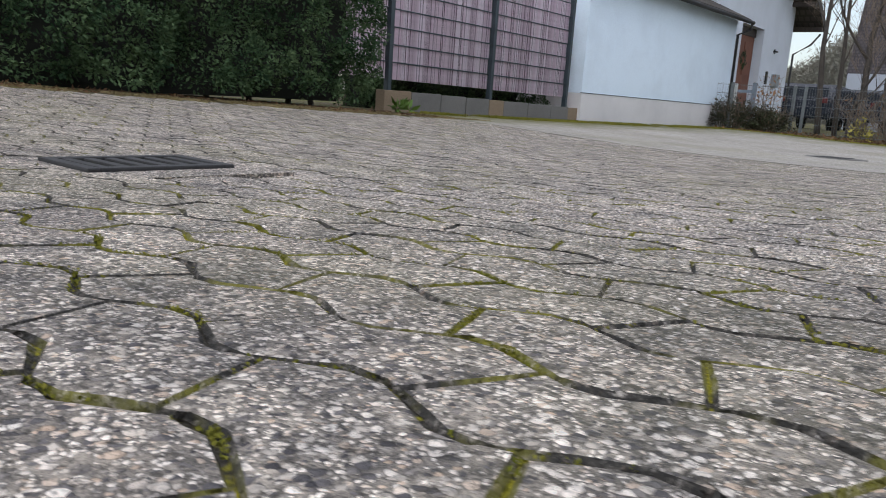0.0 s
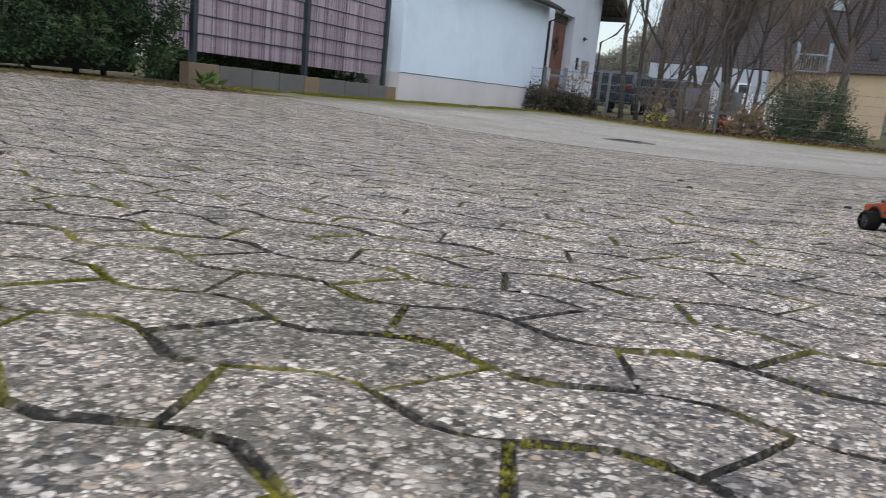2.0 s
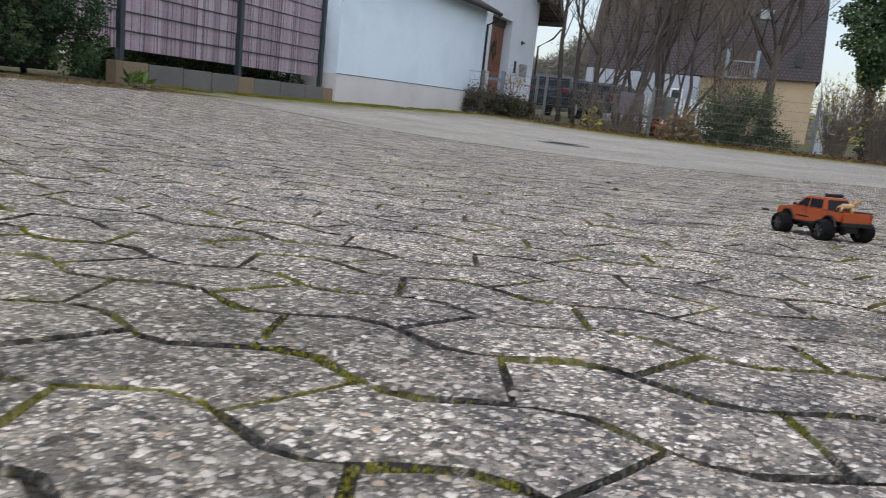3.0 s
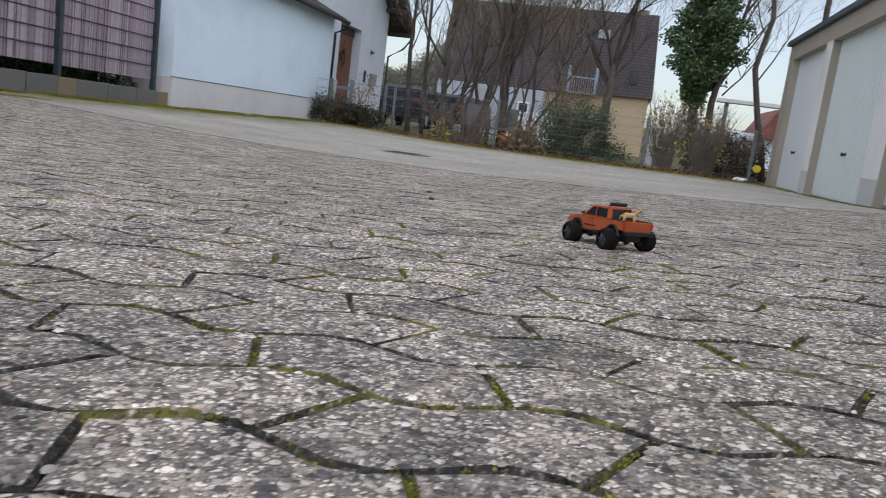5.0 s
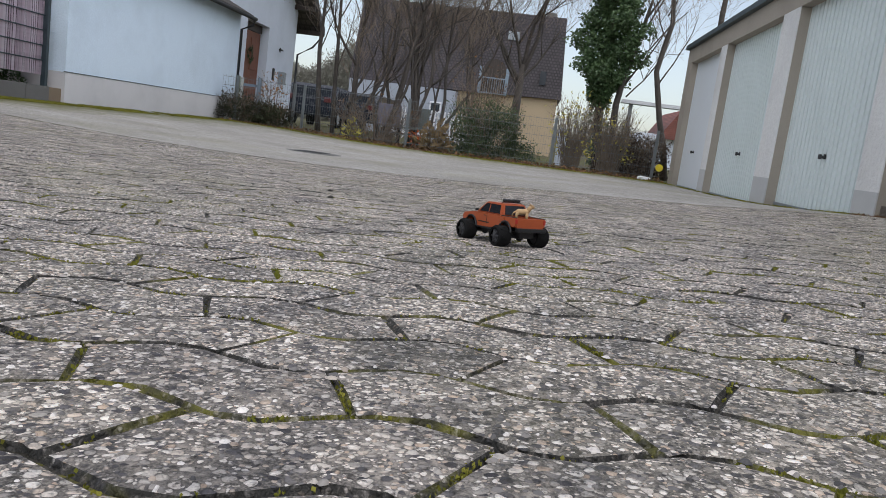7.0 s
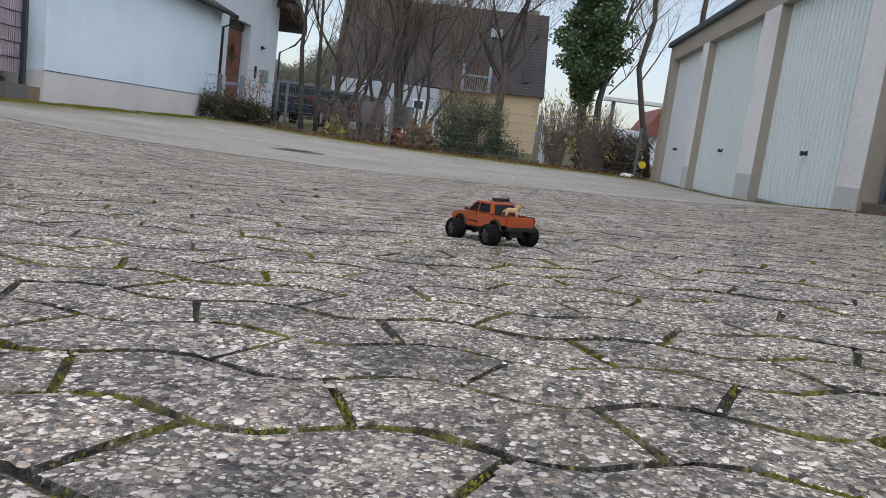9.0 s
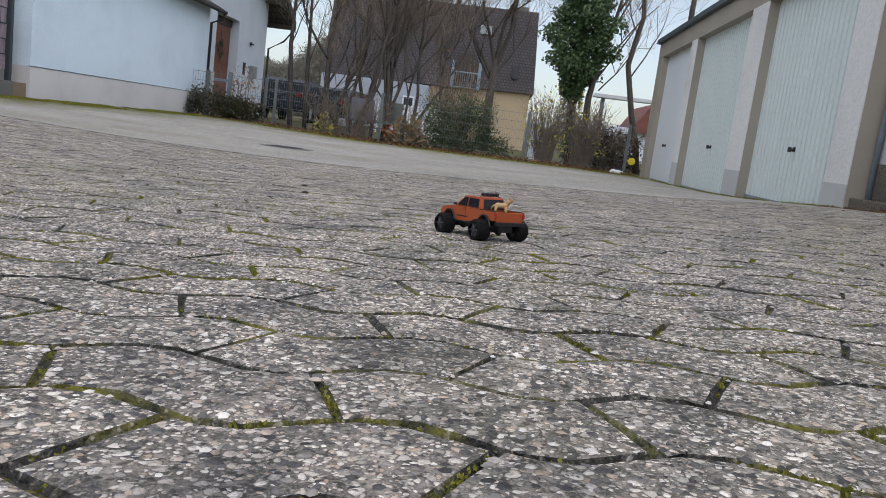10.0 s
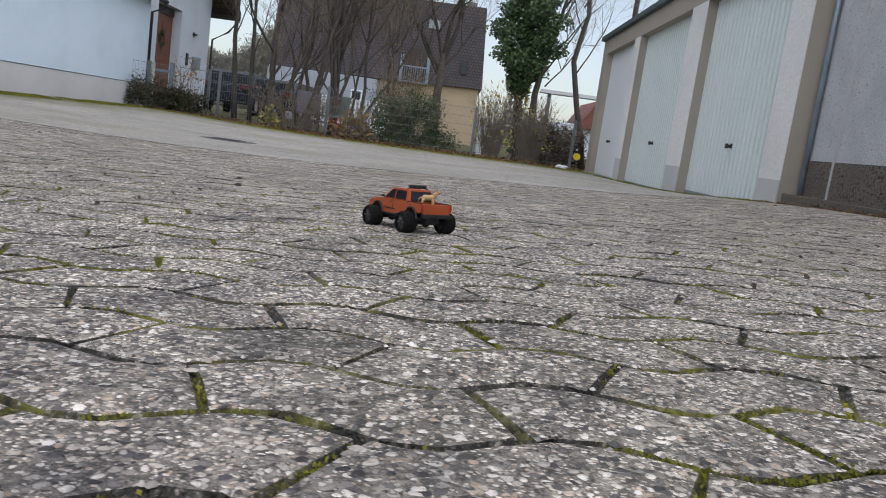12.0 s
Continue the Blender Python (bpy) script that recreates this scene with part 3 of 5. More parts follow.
for y0, y1 in ((4.2, 6.19), (6.25, 8.17), (8.23, 10.13)):
    for r in range(9):
        z = 0.290 - 0.012 * (y0 - 6.2) + r * 0.2
        bm = bmesh.new()
        n = 24
        vs = [[bm.verts.new((SX + 0.006 * math.sin(k * 2.7 + r * math.pi) , y0 + (y1 - y0) * k / n, z + dz - 0.02 * (y1 - y0) * k / n / 2)) for k in range(n + 1)] for dz in (0, 0.192)]
        for k in range(n):
            bm.faces.new((vs[0][k], vs[0][k + 1], vs[1][k + 1], vs[1][k]))
        bmesh.ops.solidify(bm, geom=bm.faces[:], thickness=0.003)
        part("strip", local(fence, bm), SCREEN, fence)
        bm = bmesh.new()
        tube(bm, [(SX + 0.016, y0, z + 0.196), (SX + 0.016, y1, z + 0.196 - 0.01 * (y1 - y0))], [0.0085, 0.0085], 6)
        part("bar", local(fence, bm), ANTHRACITE, fence)

# ---- the bar-mesh fence across the end of the court ----
mesh_fence = thing("mesh_fence", "low galvanised double-bar mesh fence", "fence", (-1, 16.4, -0.2))
FZ0, FZ1 = -0.14, 0.78


def mesh_panel(a, b):
    d = (Vector(b) - Vector(a))
    L = d.length
    d.normalize()
    bm = bmesh.new()
    n = int(L / 0.05)
    for i in range(n + 1):
        p = Vector(a) + d * (i * L / n)
        tube(bm, [(p.x, p.y, FZ0), (p.x, p.y, FZ1 + 0.02)], [0.0022, 0.0022], 4, False)
    for r in range(6):
        z = FZ0 + 0.02 + r * (FZ1 - FZ0 - 0.03) / 5
        for s in (-0.008, 0.008):
            tube(bm, [(a[0], a[1] + s, z), (b[0], b[1] + s, z)], [0.0045, 0.0045], 4, False)
    part("panel", local(mesh_fence, bm), MESHGREY, mesh_fence)


CORNERS = [(-6.45, 15.75), (-5.12, 16.4), (-2.6, 16.4), (-0.1, 16.4), (2.35, 16.4), (2.75, 16.4)]
for a, b in zip(CORNERS, CORNERS[1:]):
    mesh_panel(a, b)
for x, y in [(-5.12, 16.44), (-4.95, 16.6), (-2.6, 16.44), (0.52, 16.44), (2.62, 16.44), (-6.2, 15.92)]:
    part("post", local(mesh_fence, boxes((x - 0.03, x + 0.03, y - 0.02, y + 0.02, -0.3, 0.82), bevel=0.005)), MESHGREY, mesh_fence)

# ---- plants ----
BARK = worn("grey_brown_bark", (0.078, 0.066, 0.056), 0.9, 0.0, 0.4, 6.0, 0.8, 60.0, 0.01)
TWIG = per_island("brown_twigs", [(0.0, (0.10, 0.075, 0.058)), (0.6, (0.18, 0.135, 0.10)), (1.0, (0.26, 0.20, 0.145))])
HEDGE = per_island("dark_evergreen_leaf", [(0.0, (0.014, 0.036, 0.020)), (0.5, (0.045, 0.092, 0.044)), (0.85, (0.095, 0.160, 0.074)), (1.0, (0.15, 0.21, 0.10))], 0.85, 0.08)
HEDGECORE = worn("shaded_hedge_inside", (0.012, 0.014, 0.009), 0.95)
IVY = per_island("ivy_leaf", [(0.0, (0.025, 0.055, 0.02)), (0.6, (0.06, 0.115, 0.04)), (1.0, (0.13, 0.19, 0.08))], 0.45, 0.5)
SHRUB = per_island("shrub_leaf", [(0.0, (0.02, 0.04, 0.018)), (0.6, (0.055, 0.09, 0.035)), (1.0, (0.12, 0.15, 0.06))], 0.5)
REDLEAF = per_island("dark_red_leaf", [(0.0, (0.02, 0.018, 0.012)), (0.5, (0.055, 0.03, 0.022)), (1.0, (0.05, 0.07, 0.025))], 0.6)
ORANGELEAF = per_island("orange_dead_leaf", [(0.0, (0.22, 0.085, 0.03)), (0.5, (0.42, 0.19, 0.08)), (1.0, (0.55, 0.34, 0.19))], 0.8)
FLAMELEAF = per_island("flame_orange_leaf", [(0.0, (0.45, 0.09, 0.02)), (1.0, (0.70, 0.19, 0.05))], 0.7)
LITTER = per_island("dead_leaf", [(0.0, (0.05, 0.035, 0.024)), (0.6, (0.12, 0.08, 0.05)), (0.9, (0.20, 0.12, 0.07)), (1.0, (0.34, 0.17, 0.07))], 0.9)
DARKLITTER = per_island("dark_withered_leaf", [(0.0, (0.03, 0.023, 0.018)), (0.6, (0.065, 0.047, 0.036)), (1.0, (0.10, 0.07, 0.05))], 0.9)
DRYMOSS = per_island("dry_olive_moss", [(0.0, (0.13, 0.10, 0.045)), (0.6, (0.24, 0.19, 0.09)), (1.0, (0.33, 0.27, 0.15))], 0.95, 0.1)
YELLOWLEAF = per_island("yellow_leaf", [(0.0, (0.30, 0.26, 0.04)), (1.0, (0.55, 0.48, 0.10))], 0.7)
MOSSY = per_island("moss_tuft", [(0.0, (0.09, 0.105, 0.014)), (0.6, (0.20, 0.20, 0.03)), (1.0, (0.32, 0.29, 0.06))], 0.95, 0.1)
GRASS = per_island("dry_grass", [(0.0, (0.16, 0.11, 0.05)), (1.0, (0.33, 0.23, 0.12))], 0.9)


def leaf_cloud(centres, outward, size, rng, ratio=0.45, per=1, spread=0.0, droop=0.0, flat=1.0):
    """Pointed, slightly folded leaves about the centres; returns vertices and faces."""
    c = np.repeat(np.asarray(centres), per, 0)
    o = np.repeat(np.asarray(outward), per, 0)
    n = len(c)
    c = c + rng.normal(0, spread, (n, 3)) if spread else c
    d = o + rng.normal(0, 0.75, (n, 3))
    d[:, 2] = d[:, 2] * flat - droop
    d /= np.linalg.norm(d, axis=1)[:, None] + 1e-9
    s = np.cross(d, rng.normal(0, 1, (n, 3)))
    s /= np.linalg.norm(s, axis=1)[:, None] + 1e-9
    up = np.cross(d, s)
    L = size * rng.uniform(0.55, 1.35, n)[:, None]
    w = L * ratio
    v = np.stack([c, c + d * L * 0.5 + s * w * 0.5 + up * w * 0.15, c + d * L, c + d * L * 0.5 - s * w * 0.5 + up * w * 0.15], 1).reshape(-1, 3)
    f = [(4 * i, 4 * i + 1, 4 * i + 2, 4 * i + 3) for i in range(n)]
    return v, f


def leaves(name, parent, material, centres, outward, size, seed, **more):
    v, f = leaf_cloud(centres, outward, size, np.random.default_rng(seed), **more)
    return link_mesh(name, (v - np.array(parent.matrix_world.translation if parent else (0, 0, 0))).tolist(), f, material, parent)


def hedge_at(y0, y1, x_front, depth, height, seed, label):
    r = np.random.default_rng(seed)
    base = float(lie(x_front - 0.3, (y0 + y1) / 2))
    ob = thing("hedge", label, "hedge", (x_front - depth / 2, (y0 + y1) / 2, base))
    def skin(y, z):
        return 0.34 * noise.fractal(Vector((y * 2.0, z * 2.3, seed)), 1.0, 2.0, 3)

    n = int((y1 - y0) * height * 190)
    y = r.uniform(y0, y1, n)
    z = base + 0.04 + (height - 0.04) * r.uniform(0, 1, n)
    x = x_front - 0.06 + np.array([skin(a, b) for a, b in zip(y, z)]) - 0.30 * np.exp(-(z - base) / 0.16) * r.uniform(0.3, 1.2, n)
    m = int(depth * height * 95)
    ze = base + 0.04 + (height - 0.04) * r.uniform(0, 1, m)
    xe = x_front - depth * r.uniform(0, 1, m)
    ye = y1 - 0.05 + np.array([skin(a, b) for a, b in zip(xe, ze)]) - 0.22 * np.exp(-(ze - base) / 0.25)
    t = int((y1 - y0) * depth * 40)
    tufts = np.concatenate([np.stack([x, y, z], 1), np.stack([xe, ye, ze], 1), np.stack([xe, y0 + y1 - ye, ze], 1),
                            np.stack([x_front - depth * r.uniform(0, 1, t), r.uniform(y0, y1, t), base + height + 0.1 * r.normal(0, 1, t)], 1)])
    # each tuft is a small spray of scale-like shoots that fans out and droops
    per = 30
    c = np.repeat(tufts, per, 0)
    d = r.normal(0, 1, (len(c), 3))
    d /= np.linalg.norm(d, axis=1)[:, None]
    d[:, 0] = np.abs(d[:, 0])
    c = c + d * (0.075 * r.uniform(0.2, 1.0, len(c)) ** 0.6)[:, None]
    leaves("foliage", ob, HEDGE, c, d + np.array((0.2, 0, 0.25)), 0.04, seed, ratio=0.5, droop=0.1)
    # a near-black box stands for the shade deep inside the foliage
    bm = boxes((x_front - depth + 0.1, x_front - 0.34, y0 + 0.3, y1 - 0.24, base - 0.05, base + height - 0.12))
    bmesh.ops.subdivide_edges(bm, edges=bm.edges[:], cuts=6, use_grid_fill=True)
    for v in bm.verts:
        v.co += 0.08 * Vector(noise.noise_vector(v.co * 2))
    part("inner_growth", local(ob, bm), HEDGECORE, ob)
    bm = bmesh.new()
    k = y0 + 0.3
    while k < y1:
        xx = x_front - 0.45 - random.uniform(0, 0.3)
        tube(bm, [(xx, k, base - 0.1), (xx + random.gauss(0, 0.05), k + random.gauss(0, 0.05), base + 0.5)], [0.03, 0.02], 6)
        k += random.uniform(0.3, 0.5)
    tagged(part("stem_row", local(ob, bm), BARK, ob), kind="stuff")
    return ob


hedge_at(-3.4, 5.35, -5.95, 1.5, 2.15, 3, "dense dark green evergreen hedge beside the pavement")
# second hedge is added so the gap under the fence strips stays dark
hedge_at(6.3, 10.3, -7.15, 0.8, 1.7, 5, "dark evergreen hedge added behind the screen fence")
def grow(rng, bm_thick, twigs, p, d, length, radius, depth, up=0.12, wild=0.28):
    """One limb and what springs from it: thick wood into one mesh, twigs into a list."""
    n = max(3, int(length / 0.25))
    pts, rad = [Vector(p)], [radius]
    q, v = Vector(p), Vector(d).normalized()
    for i in range(n):
        v = (v + Vector((rng.gauss(0, wild), rng.gauss(0, wild), rng.gauss(0, wild) + up)) * 0.4).normalized()
        q = q + v * (length / n)
        pts.append(q.copy())
        rad.append(radius * (1 - 0.6 * (i + 1) / n))
    if radius > 0.007:
        tube(bm_thick, pts, rad, 7 if radius > 0.04 else 5)
    else:
        twigs.append((pts, rad))
    if depth <= 0:
        return
    kids = rng.randint(4, 6) if depth < 3 else rng.randint(3, 5)
    for _ in range(kids):
        i = rng.randint(max(1, len(pts) // 3), len(pts) - 1)
        side = Vector((rng.gauss(0, 1), rng.gauss(0, 1), rng.gauss(0.35, 0.6))).normalized()
        grow(rng, bm_thick, twigs, pts[i], v * 0.75 + side * 0.75, length * rng.uniform(0.45, 0.75), max(0.003, rad[i] * rng.uniform(0.45, 0.7)), depth - 1, up, wild)


def bare_tree(name, label, base, stems, seed, depth=4, category="tree", bark=None, trunk=()):
    """A leafless tree. stems: lean x, lean y, length, radius of each stem."""
    rng = random.Random(seed)
    ob = thing(name, label, category, base)
    thick, twigs = bmesh.new(), []
    for k, (lx, ly, length, radius, *start) in enumerate(stems):
        off = Vector((0.10 * math.cos(k * 2.2), 0.10 * math.sin(k * 2.2), -0.1)) if len(stems) > 1 else Vector((0, 0, -0.1))
        grow(rng, thick, twigs, Vector(start) if start else off, (lx, ly, 1.0), length, radius, depth, 0.16, 0.20)
    if trunk:
        tube(thick, [Vector(p[:3]) for p in trunk], [p[3] for p in trunk], 9)
    part("trunk", thick, bark or BARK, ob, "", True)
    v, f = [], []
    for pts, rad in twigs:
        b = len(v)
        for i, p in enumerate(pts):
            r = max(0.0034, rad[i] * 0.8)
            v += [(p.x + r, p.y, p.z), (p.x - r * 0.5, p.y + r * 0.87, p.z), (p.x - r * 0.5, p.y - r * 0.87, p.z)]
        for i in range(len(pts) - 1):
            for s in range(3):
                f.append((b + 3 * i + s, b + 3 * i + (s + 1) % 3, b + 3 * i + 3 + (s + 1) % 3, b + 3 * i + 3 + s))
    if f:
        link_mesh("crown", v, f, TWIG, ob)
    return ob


def g0(x, y):
    return (x, y, float(lie(x, y)))


LABEL = "bare winter tree with slender grey-brown stems behind the fence"
bare_tree("tree", LABEL, g0(-5.02, 18.2), [(0.5, 0.1, 1.1, 0.018, -0.15, 0, 1.9), (-0.3, 0.1, 1.0, 0.016, -0.18, 0, 2.3), (0.6, 0, 1.2, 0.018, -0.16, 0, 2.6)], 11, 3,
          trunk=[(0, 0, -0.1, 0.07), (-0.08, 0, 0.9, 0.06), (-0.16, 0, 1.9, 0.05), (-0.14, 0, 3.0, 0.035), (-0.1, 0, 4.4, 0.02)])
bare_tree("tree", LABEL, g0(-4.72, 18.4), [(0.4, 0.1, 1.4, 0.02, -0.06, 0, 1.5), (-0.35, 0.1, 1.2, 0.018, -0.07, 0, 2.1), (0.5, 0, 1.4, 0.018, -0.1, 0, 2.7)], 12, 3,
          trunk=[(0, 0, -0.1, 0.06), (-0.05, 0, 1.0, 0.05), (-0.08, 0, 2.0, 0.042), (-0.12, 0, 3.2, 0.03), (-0.05, 0, 4.6, 0.015)])
bare_tree("tree", LABEL, g0(-4.35, 18.0), [(0.14, 0.0, 3.6, 0.085), (0.42, 0.1, 3.2, 0.06), (-0.1, 0.1, 2.6, 0.04)], 13, 4)
bare_tree("tree", LABEL, g0(-3.6, 18.3), [(0.30, 0.0, 3.8, 0.07), (0.05, 0.1, 3.2, 0.055), (0.5, 0.2, 3.0, 0.05)], 14, 4)
bare_tree("tree", LABEL, g0(-2.85, 18.6), [(0.02, 0.0, 3.6, 0.065), (0.22, 0.1, 3.4, 0.055), (0.42, -0.1, 3.2, 0.05), (-0.22, 0.1, 3.0, 0.045)], 15, 4)
bare_tree("tree", LABEL, g0(-2.35, 18.9), [(0.12, 0.0, 3.4, 0.05), (0.35, 0.2, 3.4, 0.045), (-0.1, 0.2, 3.0, 0.04)], 16, 4)
bare_tree("tree", "bare spreading tree with a stout trunk before the far house", g0(-0.55, 24.0),
          [(0.55, 0.0, 2.6, 0.075, 0.03, 0, 2.5), (-0.6, 0.1, 2.8, 0.075, 0, 0, 2.3), (0.12, 0.2, 2.8, 0.07, 0.04, 0, 2.7), (-0.25, -0.1, 2.6, 0.06, 0.02, 0, 2.6), (-1.0, 0.1, 2.2, 0.05, 0, 0, 2.1), (0.9, 0.1, 2.0, 0.045, 0, 0, 2.3)],
          17, 4, trunk=[(0, 0, -0.1, 0.19), (0.02, 0, 0.6, 0.15), (0.0, 0, 1.5, 0.13), (0.04, 0, 2.8, 0.09)])
bare_tree("tree", LABEL, g0(-1.7, 22.5), [(-0.3, 0.1, 3.6, 0.05), (0.1, 0.1, 3.8, 0.045)], 21, 4)
bare_tree("tree", LABEL, g0(-4.2, 21.5), [(0.1, 0.1, 4.6, 0.06), (-0.3, 0.1, 4.0, 0.05), (0.4, 0.1, 4.0, 0.045)], 22, 4)
bare_tree("tree", "tall slender bare trunk close to the garages", g0(3.27, 18.5),
          [(0.5, 0.0, 1.6, 0.02, -0.5, 0, 2.2), (-0.9, 0.0, 1.5, 0.018, -0.45, 0, 3.1), (0.7, 0.1, 1.6, 0.02, -0.55, 0, 3.7), (-0.6, 0.1, 1.6, 0.02, -0.5, 0, 4.2)],
          18, 3, trunk=[(0, 0, -0.1, 0.085), (-0.15, 0, 0.7, 0.075), (-0.36, 0, 1.4, 0.068), (-0.60, 0, 2.45, 0.062), (-0.52, 0, 3.0, 0.06), (-0.42, 0, 3.55, 0.055), (-0.55, 0, 4.6, 0.045), (-0.5, 0, 6.0, 0.03)])
bare_tree("tree", "bare tree rising behind the garage roof", g0(4.15, 19.3), [(0.4, 0.1, 1.5, 0.02, 0, 0, 4.4), (-0.4, 0.1, 1.5, 0.02, 0, 0, 4.7)], 19, 3,
          trunk=[(0, 0, -0.1, 0.1), (-0.03, 0, 2, 0.085), (-0.08, 0, 4.0, 0.065), (0.0, 0, 6.0, 0.04)])
ivy_tree = bare_tree("tree", "ivy-clad tree with dense dark green leaves", g0(1.68, 18.5),
          [(0.9, 0.0, 1.8, 0.025, 0.22, 0, 2.0), (0.8, 0.1, 2.0, 0.025, 0.3, 0, 2.4), (1.1, 0.0, 1.6, 0.02, 0.40, 0, 1.8), (0.7, 0.0, 2.2, 0.025, 0.4, 0, 3.0), (0.3, 0.1, 2.2, 0.03, 0.5, 0, 3.3)],
          20, 3, trunk=[(0, 0, -0.1, 0.13), (-0.12, 0, 0.8, 0.11), (-0.2, 0, 1.8, 0.10), (-0.18, 0, 3.6, 0.07), (-0.2, 0, 5.4, 0.03)])
bm = bmesh.new()
tube(bm, [(0.32, 0, -0.1), (0.22, 0, 0.9), (0.20, 0, 1.6), (0.30, 0, 2.3), (0.52, 0, 3.3), (0.75, 0, 4.6)], [0.10, 0.085, 0.075, 0.06, 0.045, 0.02], 9)
part("second_stem", bm, BARK, ivy_tree, "", True)

r = np.random.default_rng(8)
n = 13000
h = r.uniform(1.35, 4.6, n)
ang = r.uniform(0, math.tau, n)
wide = np.interp(h, [1.35, 1.7, 2.1, 2.9, 3.6, 4.6], [0.15, 0.30, 0.50, 0.60, 0.58, 0.42])
wide = wide * (1 + 0.34 * np.sin(ang * 2 + h * 3.1) + 0.28 * np.sin(ang * 5 - h * 7.0) + 0.2 * np.sin(h * 11 + ang)) * np.sqrt(r.uniform(0.35, 1, n))
mid = np.interp(h, [1.35, 2.2, 4.6], [1.47, 1.55, 1.5])
c = np.stack([mid + wide * np.cos(ang), 18.5 + wide * np.sin(ang), h], 1)
leaves("ivy", ivy_tree, IVY, c, np.stack([np.cos(ang), np.sin(ang), 0 * h + 0.1], 1), 0.07, 3, ratio=0.85, per=2, spread=0.04, droop=0.5)
n = 700
h = r.uniform(-0.1, 1.5, n)
ang = r.uniform(0, math.tau, n)
c = np.stack([np.interp(h, [-0.1, 1.5], [1.66, 1.48]) + 0.17 * np.cos(ang), 18.5 + 0.17 * np.sin(ang), h], 1)
leaves("ivy_stem_leaves", ivy_tree, IVY, c, np.stack([np.cos(ang), np.sin(ang), 0 * h], 1), 0.07, 4, ratio=0.8, spread=0.03, droop=0.4)


def shrub(name, label, base, radii, count, size, material, seed, twig_count=40, per=3, low=0.05):
    """A bush of stems and leaves with an uneven outline."""
    r = np.random.default_rng(seed)
    ob = thing(name, label, "shrub", base)
    rx, ry, rz = radii
    d = r.normal(0, 1, (count, 3))
    d /= np.linalg.norm(d, axis=1)[:, None]
    d[:, 2] = np.abs(d[:, 2])
    lump = 1 + 0.30 * np.sin(d[:, 0] * 6 + seed) * np.cos(d[:, 2] * 5) + 0.12 * r.normal(0, 1, count)
    q = d * lump[:, None] * (r.uniform(0.35, 1, count) ** 0.5)[:, None] * np.array((rx, ry, rz))
    q[:, 2] += low
    c = q + np.array(base)
    if count:
        leaves("foliage", ob, material, c, d, size, seed, per=per, spread=size * 0.5, ratio=0.5)
    rng = random.Random(seed)
    bm = bmesh.new()
    for _ in range(twig_count):
        a = rng.uniform(0, math.tau)
        s = Vector((0.35 * rx * math.cos(a) * rng.random(), 0.35 * ry * math.sin(a) * rng.random(), -0.05))
        e = Vector((rx * math.cos(a) * rng.uniform(0.3, 1.0), ry * math.sin(a) * rng.uniform(0.3, 1.0), rz * rng.uniform(0.6, 1.15)))
        m = (s + e) / 2 + Vector((rng.gauss(0, 0.06), rng.gauss(0, 0.06), 0.08))
        tube(bm, [s, m, e], [0.007, 0.005, 0.0025], 4, False)
        for _ in range(3):
            k = m.lerp(e, rng.random())
            tube(bm, [k, k + Vector((rng.gauss(0, 0.12), rng.gauss(0, 0.12), rng.uniform(0.05, 0.25)))], [0.003, 0.0018], 3, False)
    tagged(part("brushwood", bm, TWIG, ob), kind="stuff")
    return ob


shrub("shrub", "low dark red-brown shrub at the end of the white wall", g0(-6.15, 16.05), (0.75, 0.35, 0.52), 1700, 0.045, REDLEAF, 31, 60)
shrub("shrub", "low dark green shrub beside the mesh fence", g0(-5.45, 16.15), (0.40, 0.30, 0.38), 500, 0.06, REDLEAF, 32, 40)
shrub("sapling", "young shrub with pale orange withered leaves", g0(-5.68, 16.6), (0.28, 0.22, 1.0), 90, 0.07, ORANGELEAF, 33, 14, 2, 0.15)
shrub("shrub", "broad green leafy shrub behind the mesh fence", g0(-0.85, 17.15), (0.92, 0.45, 1.1), 4200, 0.05, SHRUB, 34, 60, 3)
shrub("shrub", "brown twiggy shrub with withered leaves behind the fence", g0(-1.1, 17.7), (0.85, 0.4, 1.75), 260, 0.05, LITTER, 35, 150, 2, 0.4)
shrub("shrub", "bare brown brushwood with few yellow leaves", g0(0.95, 17.05), (0.55, 0.35, 1.35), 150, 0.075, YELLOWLEAF, 36, 170, 2, 0.3)
shrub("shrub", "bare brown brushwood with few yellow leaves", g0(1.75, 17.1), (0.65, 0.35, 1.25), 120, 0.075, YELLOWLEAF, 37, 200, 2, 0.3)
shrub("shrub", "dense dark brushwood beside the garages", g0(2.35, 17.5), (0.75, 0.40, 0.85), 2600, 0.06, DARKLITTER, 38, 260, 2)
shrub("shrub", "thin bare hedge shrub behind the fence", g0(-3.4, 17.2), (1.4, 0.3, 0.85), 120, 0.06, LITTER, 39, 120, 2, 0.1)
shrub("grass_clump", "clump of dry reddish-brown grass at the fence", g0(-2.0, 16.75), (0.30, 0.2, 0.5), 160, 0.16, GRASS, 40, 30, 2, 0.0)
shrub("shrub", "small shrub with bright orange leaves at the fence", g0(-2.45, 16.9), (0.10, 0.1, 0.24), 60, 0.07, FLAMELEAF, 41, 6, 2, 0.12)
shrub("shrub", "small yellow-green leafy plant behind the fence", g0(-3.85, 16.75), (0.22, 0.15, 0.4), 90, 0.08, YELLOWLEAF, 42, 20, 2, 0.0)

# leaf litter, moss fringes and small plants
r = np.random.default_rng(77)
n = 2600
x = r.uniform(-6.3, 2.85, n)
y = 16.25 + r.normal(0, 0.22, n) - 0.35 * (x < -5.2)
